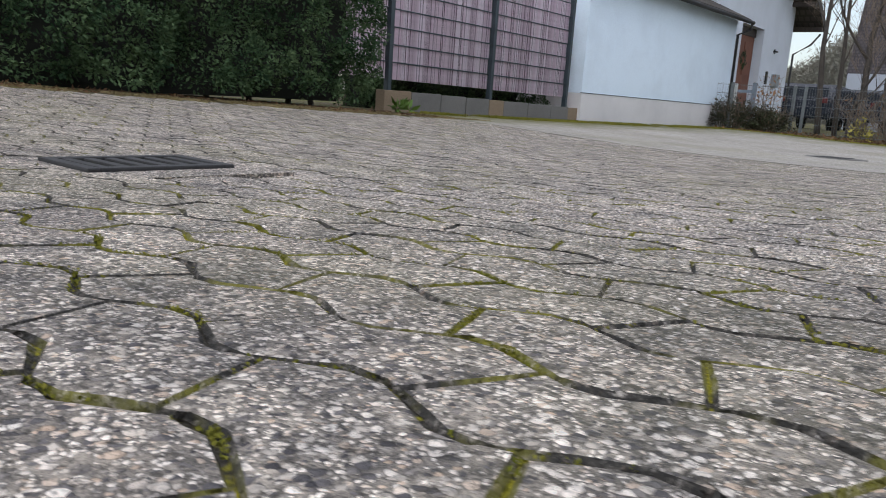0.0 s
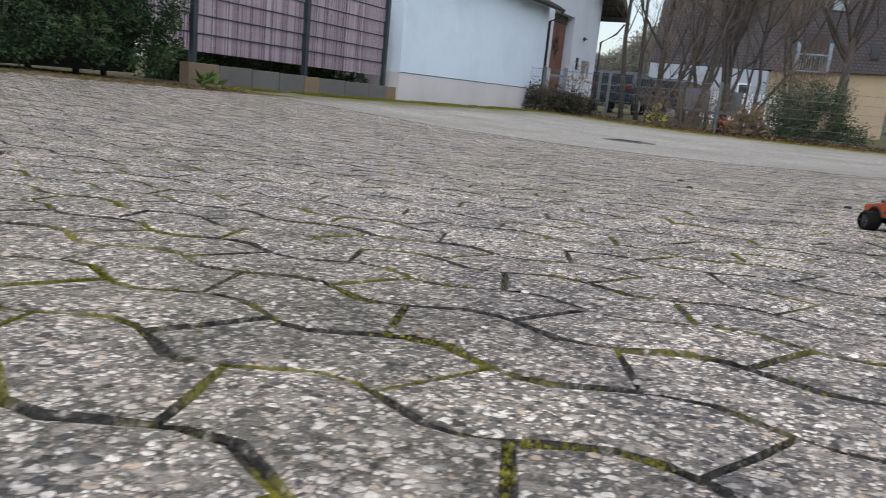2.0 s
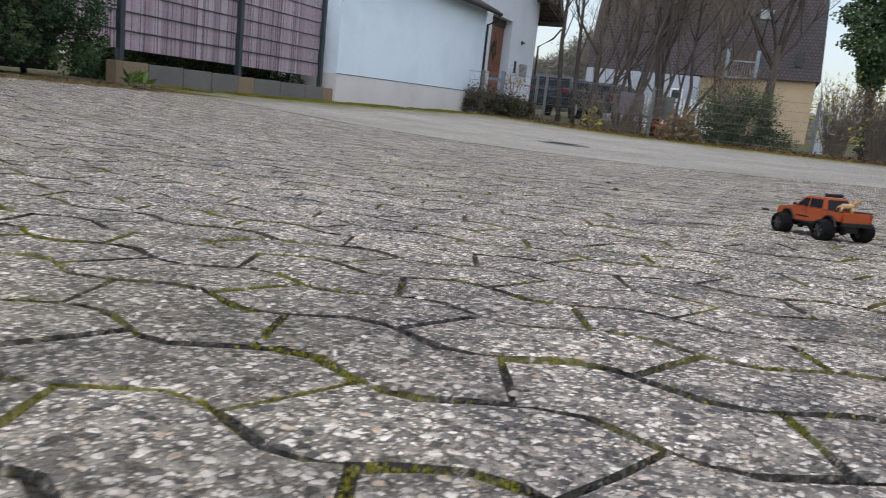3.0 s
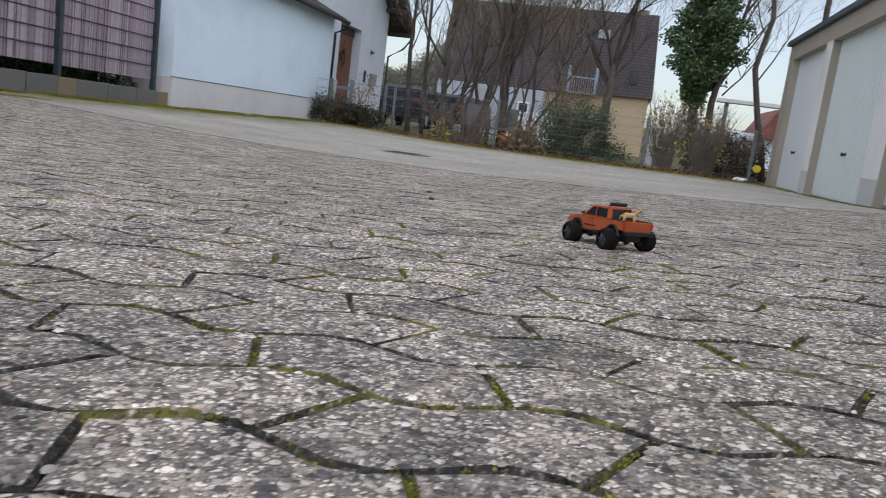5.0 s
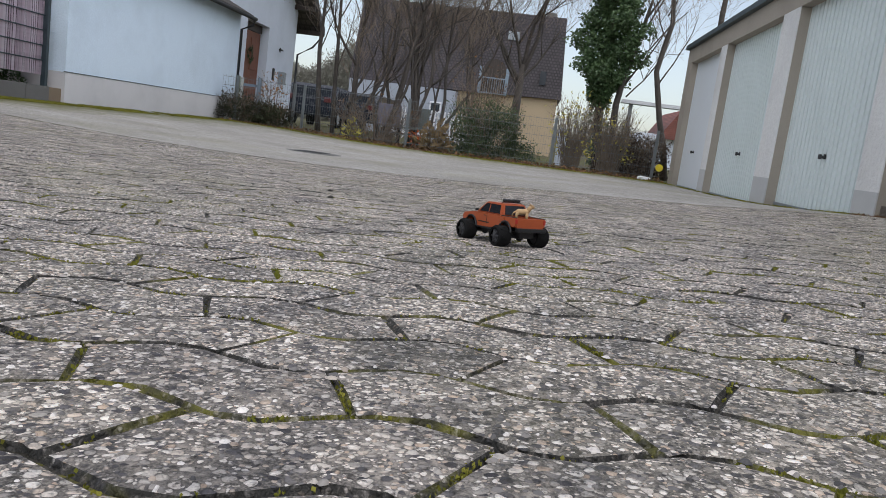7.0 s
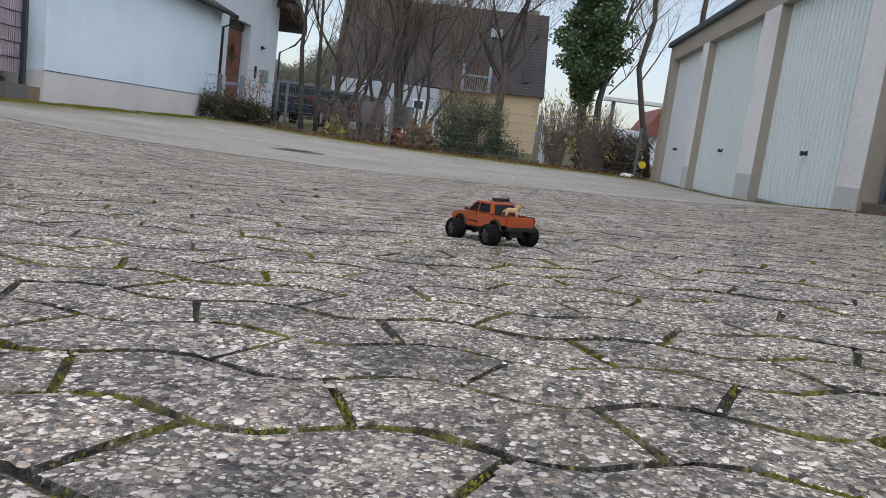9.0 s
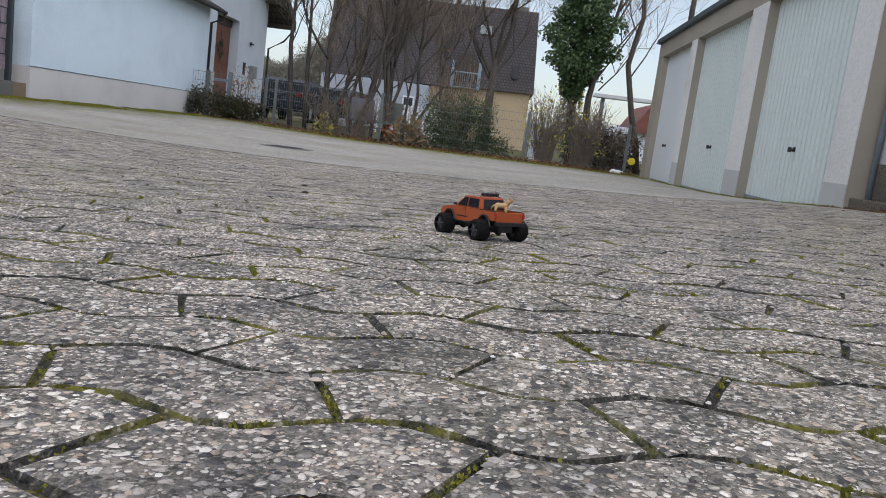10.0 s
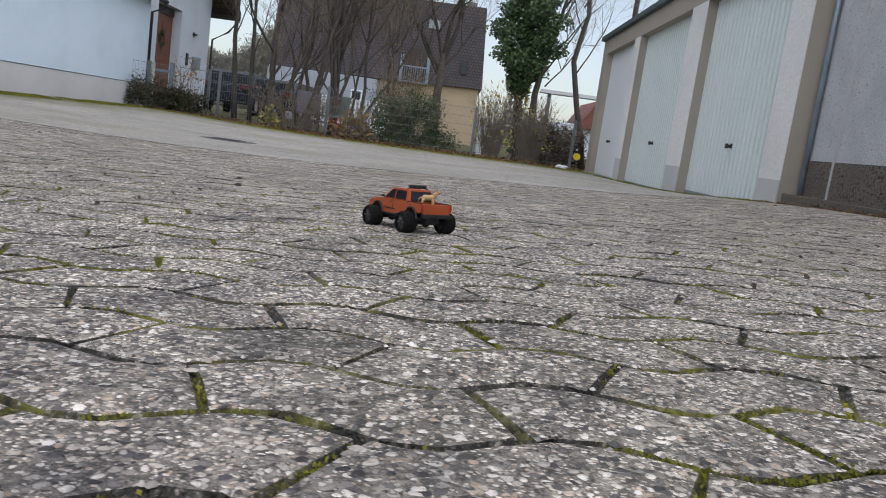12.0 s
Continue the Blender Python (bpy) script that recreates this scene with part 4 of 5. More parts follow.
y = np.minimum(y, 16.9)
c = np.stack([x, y, lie(x, y) + 0.012 + 0.05 * r.random(n) * (y > 16.2)], 1)
lit = leaves("leaf_litter", None, LITTER, c, np.tile((0.0, 0.0, 0.12), (n, 1)), 0.055, 6, ratio=0.6, flat=0.35)
tagged(lit, "dead brown leaves along the fence foot", "leaves", kind="stuff")


def fringe(name, label, x0, x1, y0, y1, n, seed, material, size):
    r = np.random.default_rng(seed)
    x, y = r.uniform(x0, x1, n), r.uniform(y0, y1, n)
    keep = np.array([noise.fractal(Vector((a * 1.5, b * 1.5, seed)), 1.0, 2.0, 3) > -0.15 for a, b in zip(x, y)])
    x, y = x[keep], y[keep]
    c = np.stack([x, y, lie(x, y) + 0.002], 1)
    ob = leaves(name, None, material, c, np.tile((0, 0, 1.2 if material is MOSSY else 0.1), (len(x), 1)), size, seed, ratio=0.4, flat=1.0 if material is MOSSY else 0.2)
    return tagged(ob, label, "moss" if material is MOSSY else "leaves", kind="stuff")


fringe("moss_fringe", "yellow-green moss along the foot of the annex wall", -6.58, -5.95, 10.4, 15.9, 26000, 51, MOSSY, 0.022)
fringe("moss_fringe", "moss along the asphalt edge at the fence", -6.2, 2.8, 15.3, 16.2, 20000, 52, MOSSY, 0.02)
fringe("moss_fringe", "moss and weeds along the block wall", -6.5, -6.1, 6.0, 10.5, 14000, 53, MOSSY, 0.025)
fringe("moss_fringe", "dry olive-brown moss between pavers and hedge", -5.98, -5.42, -2.5, 6.6, 26000, 57, DRYMOSS, 0.02)
fringe("leaf_litter", "small dead leaves on the soil under the hedge", -6.3, -5.5, -2.5, 6.0, 5200, 54, LITTER, 0.035)
fringe("leaf_litter", "dead leaves and grit beside the garage corner", 2.66, 2.92, 4.6, 6.6, 700, 55, LITTER, 0.035)
fringe("moss_fringe", "moss along the garage foot", 2.72, 2.87, 6.7, 15.9, 5000, 56, MOSSY, 0.016)
weed = thing("weed", "small green weed with broad leaves beside the block wall", "plant", g0(-6.25, 6.02))
r = np.random.default_rng(5)
c = np.array(weed.matrix_world.translation) + r.normal(0, 0.05, (40, 3)) * (1, 1, 0.3) + (0, 0, 0.05)
leaves("leaf", weed, per_island("weed_leaf", [(0.0, (0.06, 0.13, 0.02)), (1.0, (0.16, 0.26, 0.05))]), c, np.tile((0.3, 0.2, 0.8), (40, 1)), 0.13, 9, ratio=0.4)

# ---- far things beyond the fence ----
CARPAINT = worn("dark_blue_car_paint", (0.02, 0.024, 0.035), 0.25, 0.0, 0.1)
RUBBER = worn("tyre_rubber", (0.012, 0.012, 0.012), 0.9, 0.0, 0.2, 8.0, 0.15, 120.0, 0.001, 0.12)
TAIL = worn("red_tail_lamp", (0.12, 0.015, 0.015), 0.3)


def parked_car(at, turn, label):
    car = thing("car", label, "car", Matrix.Translation(at) @ Euler((0, 0, radians(turn))).to_matrix().to_4x4())
    bm = bmesh.new()
    prism(bm, [(-2.1, 0.35), (2.1, 0.35), (2.12, 0.75), (1.35, 0.92), (0.75, 1.42), (-1.5, 1.46), (-2.05, 0.98), (-2.12, 0.6)], 1, -0.86, 0.86)
    bmesh.ops.bevel(bm, geom=bm.edges[:], offset=0.06, segments=2, affect="EDGES")
    part("body", bm, CARPAINT, car)
    for s in (-1, 1):
        bm = bmesh.new()
        prism(bm, [(-1.65, 0.95), (1.0, 0.95), (0.62, 1.34), (-1.4, 1.38)], 1, s * 0.865, s * 0.87)
        part("side_window", bm, GLASS, car)
        for x in (-1.3, 1.35):
            bm = bmesh.new()
            tube(bm, [(x, s * 0.68, 0.33), (x, s * 0.88, 0.33)], [0.33, 0.33], 20)
            wheel = part("wheel", bm, RUBBER, car)
            bm = bmesh.new()
            tube(bm, [(x, s * 0.87, 0.33), (x, s * 0.895, 0.33)], [0.2, 0.19], 16)
            part("rim", bm, GALV, wheel)
        part("tail_lamp", boxes((-2.14, -2.08, s * 0.62 - 0.12, s * 0.62 + 0.12, 0.85, 1.02), bevel=0.02), TAIL, car)
    part("rear_window", boxes((-1.98, -1.80, -0.68, 0.68, 1.05, 1.34)), GLASS, car)
    return car


parked_car(g0(-7.75, 28.4), 92, "dark blue estate car parked beyond the fence")
parked_car(g0(-6.6, 31.5), 84, "dark hatchback parked further off")

TARP = worn("grey_violet_fabric", (0.16, 0.15, 0.19), 0.8)


def garden_chair(at, turn, material, label):
    ch = thing("garden_chair", label, "chair", Matrix.Translation(at) @ Euler((0, 0, radians(turn))).to_matrix().to_4x4(), "garden chairs behind the fence")
    for sx in (-0.25, 0.25):
        for sy in (-0.22, 0.22):
            bm = bmesh.new()
            tube(bm, [(sx, sy, -0.05), (sx, sy, 0.42)], [0.016, 0.016], 8)
            part("leg", bm, BLACK, ch)
    part("seat", boxes((-0.28, 0.28, -0.26, 0.26, 0.40, 0.45), bevel=0.015), material, ch)
    bm = boxes((-0.28, 0.28, 0.22, 0.27, 0.44, 0.95), bevel=0.015)
    bmesh.ops.rotate(bm, verts=bm.verts, cent=(0, 0.24, 0.44), matrix=Matrix.Rotation(-0.25, 3, "X"))
    part("backrest", bm, material, ch)
    return ch


garden_chair(g0(-3.32, 18.25), 14, TARP, "grey-violet garden chair under the bare trees")
garden_chair(g0(-2.82, 18.45), -20, worn("grey_green_fabric", (0.14, 0.16, 0.15), 0.8), "grey-green garden chair under the bare trees")

garden_fence = thing("picket_fence", "pale picket fence far behind the trees", "fence", g0(-3.0, 30))
for i in range(26):
    bx = -2.6 + i * 0.13
    part("picket", boxes((bx, bx + 0.05, -0.02, 0.02, -0.1, 1.25), bevel=0.006), FRAMEWHITE, garden_fence)
for z in (0.25, 0.95):
    part("rail", boxes((-2.7, 0.85, 0.022, 0.05, z, z + 0.06)), FRAMEWHITE, garden_fence)

GREENBOARD = worn("faded_green_board", (0.30, 0.36, 0.25), 0.7, 0.0, 0.2, 12.0)
GREYBOARD = worn("blue_grey_post_paint", (0.20, 0.24, 0.29), 0.6, 0.0, 0.2, 12.0)
PALEBOARD = worn("weathered_white_board", (0.58, 0.58, 0.56), 0.7, 0.0, 0.15, 12.0)
gate = thing("garden_gate", "weathered garden gate of pale, green and grey boards", "gate", g0(-6.8, 16.95))
for a, b, top, paint in ((-0.30, -0.23, 0.98, PALEBOARD), (-0.22, -0.15, 0.97, PALEBOARD), (-0.14, -0.07, 0.98, PALEBOARD), (0.10, 0.16, 0.97, PALEBOARD), (0.17, 0.25, 0.98, GREENBOARD), (0.26, 0.33, 0.97, PALEBOARD)):
    part("board", boxes((a, b, -0.012, 0.012, 0.0, top), bevel=0.004), paint, gate)
for a in (-0.02, 0.70):
    part("gate_post", boxes((a - 0.04, a + 0.04, -0.04, 0.04, -0.1, 1.0), bevel=0.006), GREYBOARD, gate, "blue-grey painted post")
for z in (0.2, 0.78):
    part("rail", boxes((-0.32, 0.68, 0.014, 0.04, z, z + 0.06)), GREYBOARD, gate)
BENCHWOOD = wood_mat("dark_bench_wood", (0.035, 0.022, 0.015), (0.09, 0.06, 0.04))
bench = thing("garden_bench", "low dark wooden bench under the bare trees", "bench", g0(-2.85, 17.85))
for y0 in (-0.16, -0.05, 0.06):
    part("plank", boxes((-0.45, 0.45, y0, y0 + 0.095, 0.26, 0.295), bevel=0.005), BENCHWOOD, bench)
for x0 in (-0.36, 0.30):
    part("support", boxes((x0, x0 + 0.06, -0.13, 0.13, -0.05, 0.258), bevel=0.005), BENCHWOOD, bench)

red_house = thing("house", "far house with a red tiled roof", "house", (10.5, 60, -0.3))
part("wall", boxes((-2.4, 6, -0.5, 6, -1, 2.6)), HOUSE_WHITE, red_house)
bm = bmesh.new()
prism(bm, [(-1.2, 2.3), (7, 2.3), (5.4, 4.5), (0.2, 4.5)], 1, -1.2, 7)
part("roof", bm, REDTILE, red_house)
carport = thing("carport", "flat carport with a pale metal roof edge", "carport", g0(4.2, 22))
part("roof", boxes((-1.8, 4, -0.1, 0.5, 1.92, 1.97), bevel=0.01), ZINC, carport)
part("roof_edge", boxes((-1.85, 4.05, -0.16, -0.1, 1.90, 2.0), bevel=0.006), FRAMEWHITE, carport)
for x in (-1.6, 1.0, 3.7):
    part("post", boxes((x, x + 0.1, 0.1, 0.2, -0.2, 1.92)), GALV, carport)
white_post = tagged(part("gate_pillar", boxes((0.72, 0.98, 20.0, 20.3, -0.4, 0.72), bevel=0.01), HOUSE_WHITE), "white rendered gate pillar behind the fence", "pillar")
tagged(part("reflector_disc", tube(bmesh.new(), [(2.74, 16.33, 0.07), (2.74, 16.36, 0.07)], [0.075, 0.075], 18), worn("yellow_plastic", (0.75, 0.58, 0.03), 0.5)), "yellow plastic disc on the fence", "disc")
rag = bmesh.new()
bmesh.ops.create_icosphere(rag, subdivisions=2, radius=0.1, matrix=Matrix.Translation((2.45, 16.2, float(lie(2.45, 16.2)) + 0.03)) @ Matrix.Diagonal((1.4, 0.7, 0.5, 1)))
for v in rag.verts:
    v.co += 0.035 * Vector(noise.noise_vector(v.co * 17))
tagged(part("plastic_bag", rag, FRAMEWHITE), "crumpled white plastic bag at the fence foot", "bag")

WOODS = per_island("far_brown_woods", [(0.0, (0.20, 0.18, 0.16)), (0.5, (0.28, 0.26, 0.23)), (1.0, (0.22, 0.23, 0.18))], 0.95)
r = np.random.default_rng(12)
n = 130000
x = np.where(r.uniform(0, 1, n) < 0.6, r.uniform(-33, -10, n), r.uniform(-42, 24, n))
top_h = 6.3 + 2.0 * np.sin(x * 0.21) + 1.6 * np.sin(x * 0.57 + 1)
top_h = np.where(x > -8, top_h * 0.35, top_h)
c = np.stack([x, 92 + r.normal(0, 2.5, n), -0.5 + top_h * r.uniform(0, 1, n) ** 0.8], 1)
woods = leaves("far_woods", None, WOODS, c, np.tile((0, -0.3, 0.6), (n, 1)), 0.45, 13, ratio=0.2)
tagged(woods, "hazy brown winter woods in the distance", "woods", kind="stuff")

# ---- drain and manhole ----
drain = thing("drain_grate", "cast-iron drain grate raised above the pavers", "drain", g0(-2.04, 0.62))
DW, DL = 0.125, 0.185
for x0, x1, y0, y1 in ((-DW, DW, -DL, -DL + 0.03), (-DW, DW, DL - 0.03, DL), (-DW, -DW + 0.03, -DL + 0.03, DL - 0.03), (DW - 0.03, DW, -DL + 0.03, DL - 0.03)):
    part("rim", boxes((x0, x1, y0, y1, -0.06, 0.012), bevel=0.004), IRON, drain)
for i in range(6):
    y = -DL + 0.055 + i * 0.052
    part("slat", boxes((-DW + 0.03, DW - 0.03, y - 0.014, y + 0.014, -0.05, 0.010), bevel=0.004), IRON, drain)
part("surround", boxes((-DW - 0.12, DW + 0.12, -DL - 0.09, -DL - 0.001, -0.06, 0.003), (-DW - 0.12, DW + 0.12, DL + 0.001, DL + 0.09, -0.06, 0.003),
                       (-DW - 0.12, -DW - 0.001, -DL, DL, -0.06, 0.003), (DW + 0.001, DW + 0.12, -DL, DL, -0.06, 0.003)), PAVER, drain)
manhole = thing("manhole_cover", "round cast-iron manhole cover set in asphalt", "manhole", g0(-2.3, 8.35))
bm = bmesh.new()
tube(bm, [(0, 0, -0.05), (0, 0, 0.004)], [0.31, 0.31], 40)
part("frame", bm, WORNIRON, manhole)
bm = bmesh.new()
tube(bm, [(0, 0, 0.0), (0, 0, 0.007)], [0.26, 0.255], 40)
part("lid", bm, WORNIRON, manhole)
for i in range(5):
    part("rib", boxes((-0.16, 0.16, -0.18 + i * 0.08, -0.15 + i * 0.08, 0.006, 0.010), bevel=0.001), IRON, manhole)

# small dark stones and leaves lying on the court
rng = random.Random(21)
PEBBLE = worn("dark_pebble", (0.05, 0.045, 0.04), 0.8)
for k in range(9):
    x, y = rng.uniform(-3.5, 2.3), rng.uniform(2.2, 6.3)
    bm = bmesh.new()
    s = rng.uniform(0.005, 0.009)
    bmesh.ops.create_icosphere(bm, subdivisions=1, radius=s, matrix=Matrix.Diagonal((1.5, 1.0, 0.7, 1)))
    for v in bm.verts:
        v.co += 0.3 * s * Vector(noise.noise_vector(v.co * 90 + Vector((k, 0, 0))))
    ob = tagged(part("pebble", bm, PEBBLE), "small dark pebble lying on the pavers", "pebble", "loose pebbles")
    ob.location = (x, y, float(lie(x, y)) + 0.4 * s)

# ---- the toy truck ----
ORANGE = worn("burnt_orange_paint", (0.40, 0.085, 0.028), 0.35, 0.0, 0.06, 30.0, 0.03)
TRIM = worn("black_toy_plastic", (0.015, 0.015, 0.016), 0.45)
TINT = worn("tinted_toy_glass", (0.02, 0.02, 0.025), 0.12)
RED = worn("red_lens", (0.40, 0.03, 0.02), 0.3)
TANPLASTIC = worn("tan_plastic", (0.52, 0.33, 0.16), 0.6, 0.0, 0.15, 80.0)
GREYRIM = worn("dark_grey_rim", (0.06, 0.06, 0.065), 0.4, 0.2)
TX, TY = 0.012, 1.735
sx = (float(lie(TX + 0.05, TY)) - float(lie(TX - 0.05, TY))) / 0.1
sy = (float(lie(TX, TY + 0.05)) - float(lie(TX, TY - 0.05))) / 0.1
truck_at = Matrix.Translation((TX, TY, float(lie(TX, TY)) + 0.0005)) @ Euler((math.atan(sy), -math.atan(sx), 0)).to_matrix().to_4x4() @ Euler((0, 0, radians(127))).to_matrix().to_4x4() @ Matrix.Scale(0.89, 4)
truck = thing("toy_truck", "orange radio-controlled toy pickup truck on big black wheels", "toy truck", truck_at)
WB, TW, WR = 0.073, 0.054, 0.0245


def body_half(outline, width, taper):
    """A body drawn from its side outline, narrower towards the top."""
    bm = bmesh.new()
    prism(bm, outline, 1, -width, width)
    for v in bm.verts:
        v.co.y *= 1 - taper * max(0.0, (v.co.z - 0.066) / 0.034)
    return bm


bm = body_half([(0.112, 0.040), (0.114, 0.056), (0.108, 0.064), (0.060, 0.0705), (-0.036, 0.0705), (-0.036, 0.040), (0.045, 0.036), (0.052, 0.048), (0.062, 0.056), (0.084, 0.056), (0.094, 0.048), (0.098, 0.040)], 0.044, 0)
bmesh.ops.bevel(bm, geom=[e for e in bm.edges if e.calc_face_angle(0) > 0.3], offset=0.0022, segments=2, affect="EDGES")
part("front_body", bm, ORANGE, truck)
bm = body_half([(0.060, 0.070), (0.030, 0.0965), (0.022, 0.0985), (-0.040, 0.0985), (-0.052, 0.070)], 0.042, 0.24)
bmesh.ops.bevel(bm, geom=bm.edges[:], offset=0.002, segments=2, affect="EDGES")
cab = part("cab", bm, ORANGE, truck)
part("cab_rear", boxes((-0.052, -0.0362, -0.0372, 0.0372, 0.045, 0.0703), bevel=0.001), ORANGE, truck)
for s in (-1, 1):
    bm = bmesh.new()
    prism(bm, [(-0.109, 0.050), (-0.109, 0.0705), (-0.036, 0.0705), (-0.036, 0.042), (-0.050, 0.042), (-0.054, 0.052), (-0.064, 0.058), (-0.082, 0.058), (-0.092, 0.050)], 1, s * 0.044, s * 0.0375)
    bmesh.ops.bevel(bm, geom=[e for e in bm.edges if e.calc_face_angle(0) > 0.3], offset=0.001, segments=1, affect="EDGES")
    part("bed_side", bm, ORANGE, truck)
part("tailgate", boxes((-0.1115, -0.107, -0.0372, 0.0372, 0.047, 0.070), bevel=0.0012), ORANGE, truck)
part("bed_floor", boxes((-0.107, -0.0522, -0.0372, 0.0372, 0.050, 0.064)), TRIM, truck)
part("bed_rim", boxes((-0.110, -0.0525, 0.0376, 0.0436, 0.0706, 0.0722), (-0.110, -0.0525, -0.0436, -0.0376, 0.0706, 0.0722), bevel=0.0005), TRIM, truck)
for s in (-1, 1):
    for name, out in (("front_window", [(0.047, 0.0735), (0.026, 0.0935), (0.010, 0.0945), (0.008, 0.0735)]), ("rear_window", [(0.004, 0.0735), (0.006, 0.0945), (-0.034, 0.0940), (-0.041, 0.0735)])):
        bm = bmesh.new()
        prism(bm, out, 1, s * 0.0395, s * 0.0427)
        for v in bm.verts:
            v.co.y *= 1 - 0.235 * max(0.0, (v.co.z - 0.066) / 0.034)
        part(name, bm, TINT, cab, "dark tinted window")
bm = bmesh.new()
prism(bm, [(0.0615, 0.0715), (0.0585, 0.0715), (0.0285, 0.0960), (0.0310, 0.0965)], 1, -0.036, 0.036)
for v in bm.verts:
    v.co.y *= 1 - 0.24 * max(0.0, (v.co.z - 0.066) / 0.034)
part("windscreen", bm, TINT, cab, "dark tinted windscreen")
bm = bmesh.new()
prism(bm, [(-0.0535, 0.0735), (-0.0505, 0.0735), (-0.0415, 0.0945), (-0.0438, 0.0945)], 1, -0.034, 0.034)
for v in bm.verts:
    v.co.y *= 1 - 0.24 * max(0.0, (v.co.z - 0.066) / 0.034)
part("back_window", bm, TINT, cab)
bm = bmesh.new()
tube(bm, [(-0.030, -0.030, 0.0985), (-0.028, -0.026, 0.1015), (-0.028, 0.026, 0.1015), (-0.030, 0.030, 0.0985)], [0.0012] * 4, 6)
bar = part("light_bar", bm, TRIM, truck)
for k in range(4):
    y = -0.0195 + 0.013 * k
    bm = bmesh.new()
    tube(bm, [(-0.033, y, 0.1055), (-0.029, y, 0.1055), (-0.024, y, 0.1055)], [0.0032, 0.0045, 0.0045], 10)
    part("roof_lamp", bm, TRIM, bar)
for s in (-1, 1):
    part("door_line", boxes((0.0062, 0.0072, s * 0.0436, s * 0.0444, 0.044, 0.0695)), TRIM, truck)
    part("door_handle", boxes((0.010, 0.018, s * 0.0440, s * 0.0455, 0.0640, 0.0658), bevel=0.0005), TRIM, truck)
    part("side_stripe", boxes((-0.004, 0.042, s * 0.0438, s * 0.0444, 0.0470, 0.0500)), TRIM, truck)
    part("mirror", boxes((0.043, 0.049, s * 0.045, s * 0.052, 0.073, 0.079), bevel=0.0012), TRIM, truck)
    part("head_lamp", boxes((0.1085, 0.1135, s * 0.036 - 0.007, s * 0.036 + 0.007, 0.055, 0.0605), bevel=0.001), FRAMEWHITE, truck)
    part("tail_lamp", boxes((-0.1125, -0.1085, s * 0.0405 - 0.003, s * 0.0405 + 0.003, 0.057, 0.068), bevel=0.0008), RED, truck)
    part("sill_step", boxes((-0.04, 0.045, s * 0.040, s * 0.047, 0.0335, 0.0375), bevel=0.001), TRIM, truck)
    for x in (WB, -WB):
        bm = bmesh.new()
        pts = [(x + 0.0265 * math.cos(a), s * 0.0455, 0.031 + 0.0285 * math.sin(a)) for a in [math.pi * (0.06 + 0.88 * i / 10) for i in range(11)]]
        tube(bm, pts, [0.0026] * 11, 6)
        part("wheel_arch", bm, TRIM, truck, "black flared wheel arch")
        wheel = bmesh.new()
        prof = [(-0.017, 0.0165), (-0.0175, 0.0215), (-0.0145, 0.0240), (-0.007, WR), (0.007, WR), (0.0145, 0.0240), (0.0175, 0.0215), (0.017, 0.0165)]
        rings = []
        seg = 28
        for w, rr in prof:
            rings.append([wheel.verts.new((x + rr * math.cos(k * math.tau / seg), s * (TW + 0.002) + w, WR + rr * math.sin(k * math.tau / seg))) for k in range(seg)])
        for p, q in zip(rings, rings[1:]):
            for k in range(seg):
                wheel.faces.new((p[k], p[(k + 1) % seg], q[(k + 1) % seg], q[k]))
        wh = part("wheel", wheel, RUBBER, truck, "wide black off-road tyre")
        for k in range(14):
            a = k * math.tau / 14
            lug = boxes((-0.0022, 0.0022, -0.0125, 0.0125, -0.0006, 0.0012), bevel=0.0004)
            bmesh.ops.rotate(lug, verts=lug.verts, cent=(0, 0, 0), matrix=Matrix.Rotation(0.4 if k % 2 else -0.4, 3, "Z"))
            bmesh.ops.translate(lug, verts=lug.verts, vec=(0, 0, WR - 0.0006))
            bmesh.ops.rotate(lug, verts=lug.verts, cent=(0, 0, 0), matrix=Matrix.Rotation(a, 3, "Y"))
            bmesh.ops.translate(lug, verts=lug.verts, vec=(x, s * (TW + 0.002), WR))
            part("tread_lug", lug, RUBBER, wh)
        bm = bmesh.new()
        yo = s * (TW + 0.002)
        tube(bm, [(x, yo - 0.012, WR), (x, yo + 0.012, WR)], [0.0165, 0.0165], 24)
        tube(bm, [(x, yo + s * 0.010, WR), (x, yo + s * 0.0175, WR)], [0.005, 0.004], 12)
        for k in range(6):
            a = k * math.tau / 6
            tube(bm, [(x + 0.004 * math.cos(a), yo + s * 0.0145, WR + 0.004 * math.sin(a)), (x + 0.0160 * math.cos(a), yo + s * 0.0125, WR + 0.0160 * math.sin(a))], [0.0024, 0.003], 5)
        part("rim", bm, GREYRIM, wh, "dark six-spoke rim")
part("front_bumper", boxes((0.108, 0.121, -0.040, 0.040, 0.036, 0.0465), bevel=0.002), TRIM, truck)
part("grille", boxes((0.1095, 0.1148, -0.026, 0.026, 0.0480, 0.0590), bevel=0.001), TRIM, truck)
part("rear_bumper", boxes((-0.121, -0.108, -0.041, 0.041, 0.0385, 0.0475), bevel=0.002), TRIM, truck)
part("chassis", boxes((-0.100, 0.100, -0.020, 0.020, 0.022, 0.0385), (-0.03, 0.04, -0.034, 0.034, 0.027, 0.0385), bevel=0.002), TRIM, truck)
for x in (WB, -WB):
    bm = bmesh.new()
    tube(bm, [(x, -TW, WR), (x, TW, WR)], [0.005, 0.005], 10)
    bmesh.ops.create_icosphere(bm, subdivisions=2, radius=0.011, matrix=Matrix.Translation((x, 0, WR)))
    part("axle", bm, TRIM, truck)

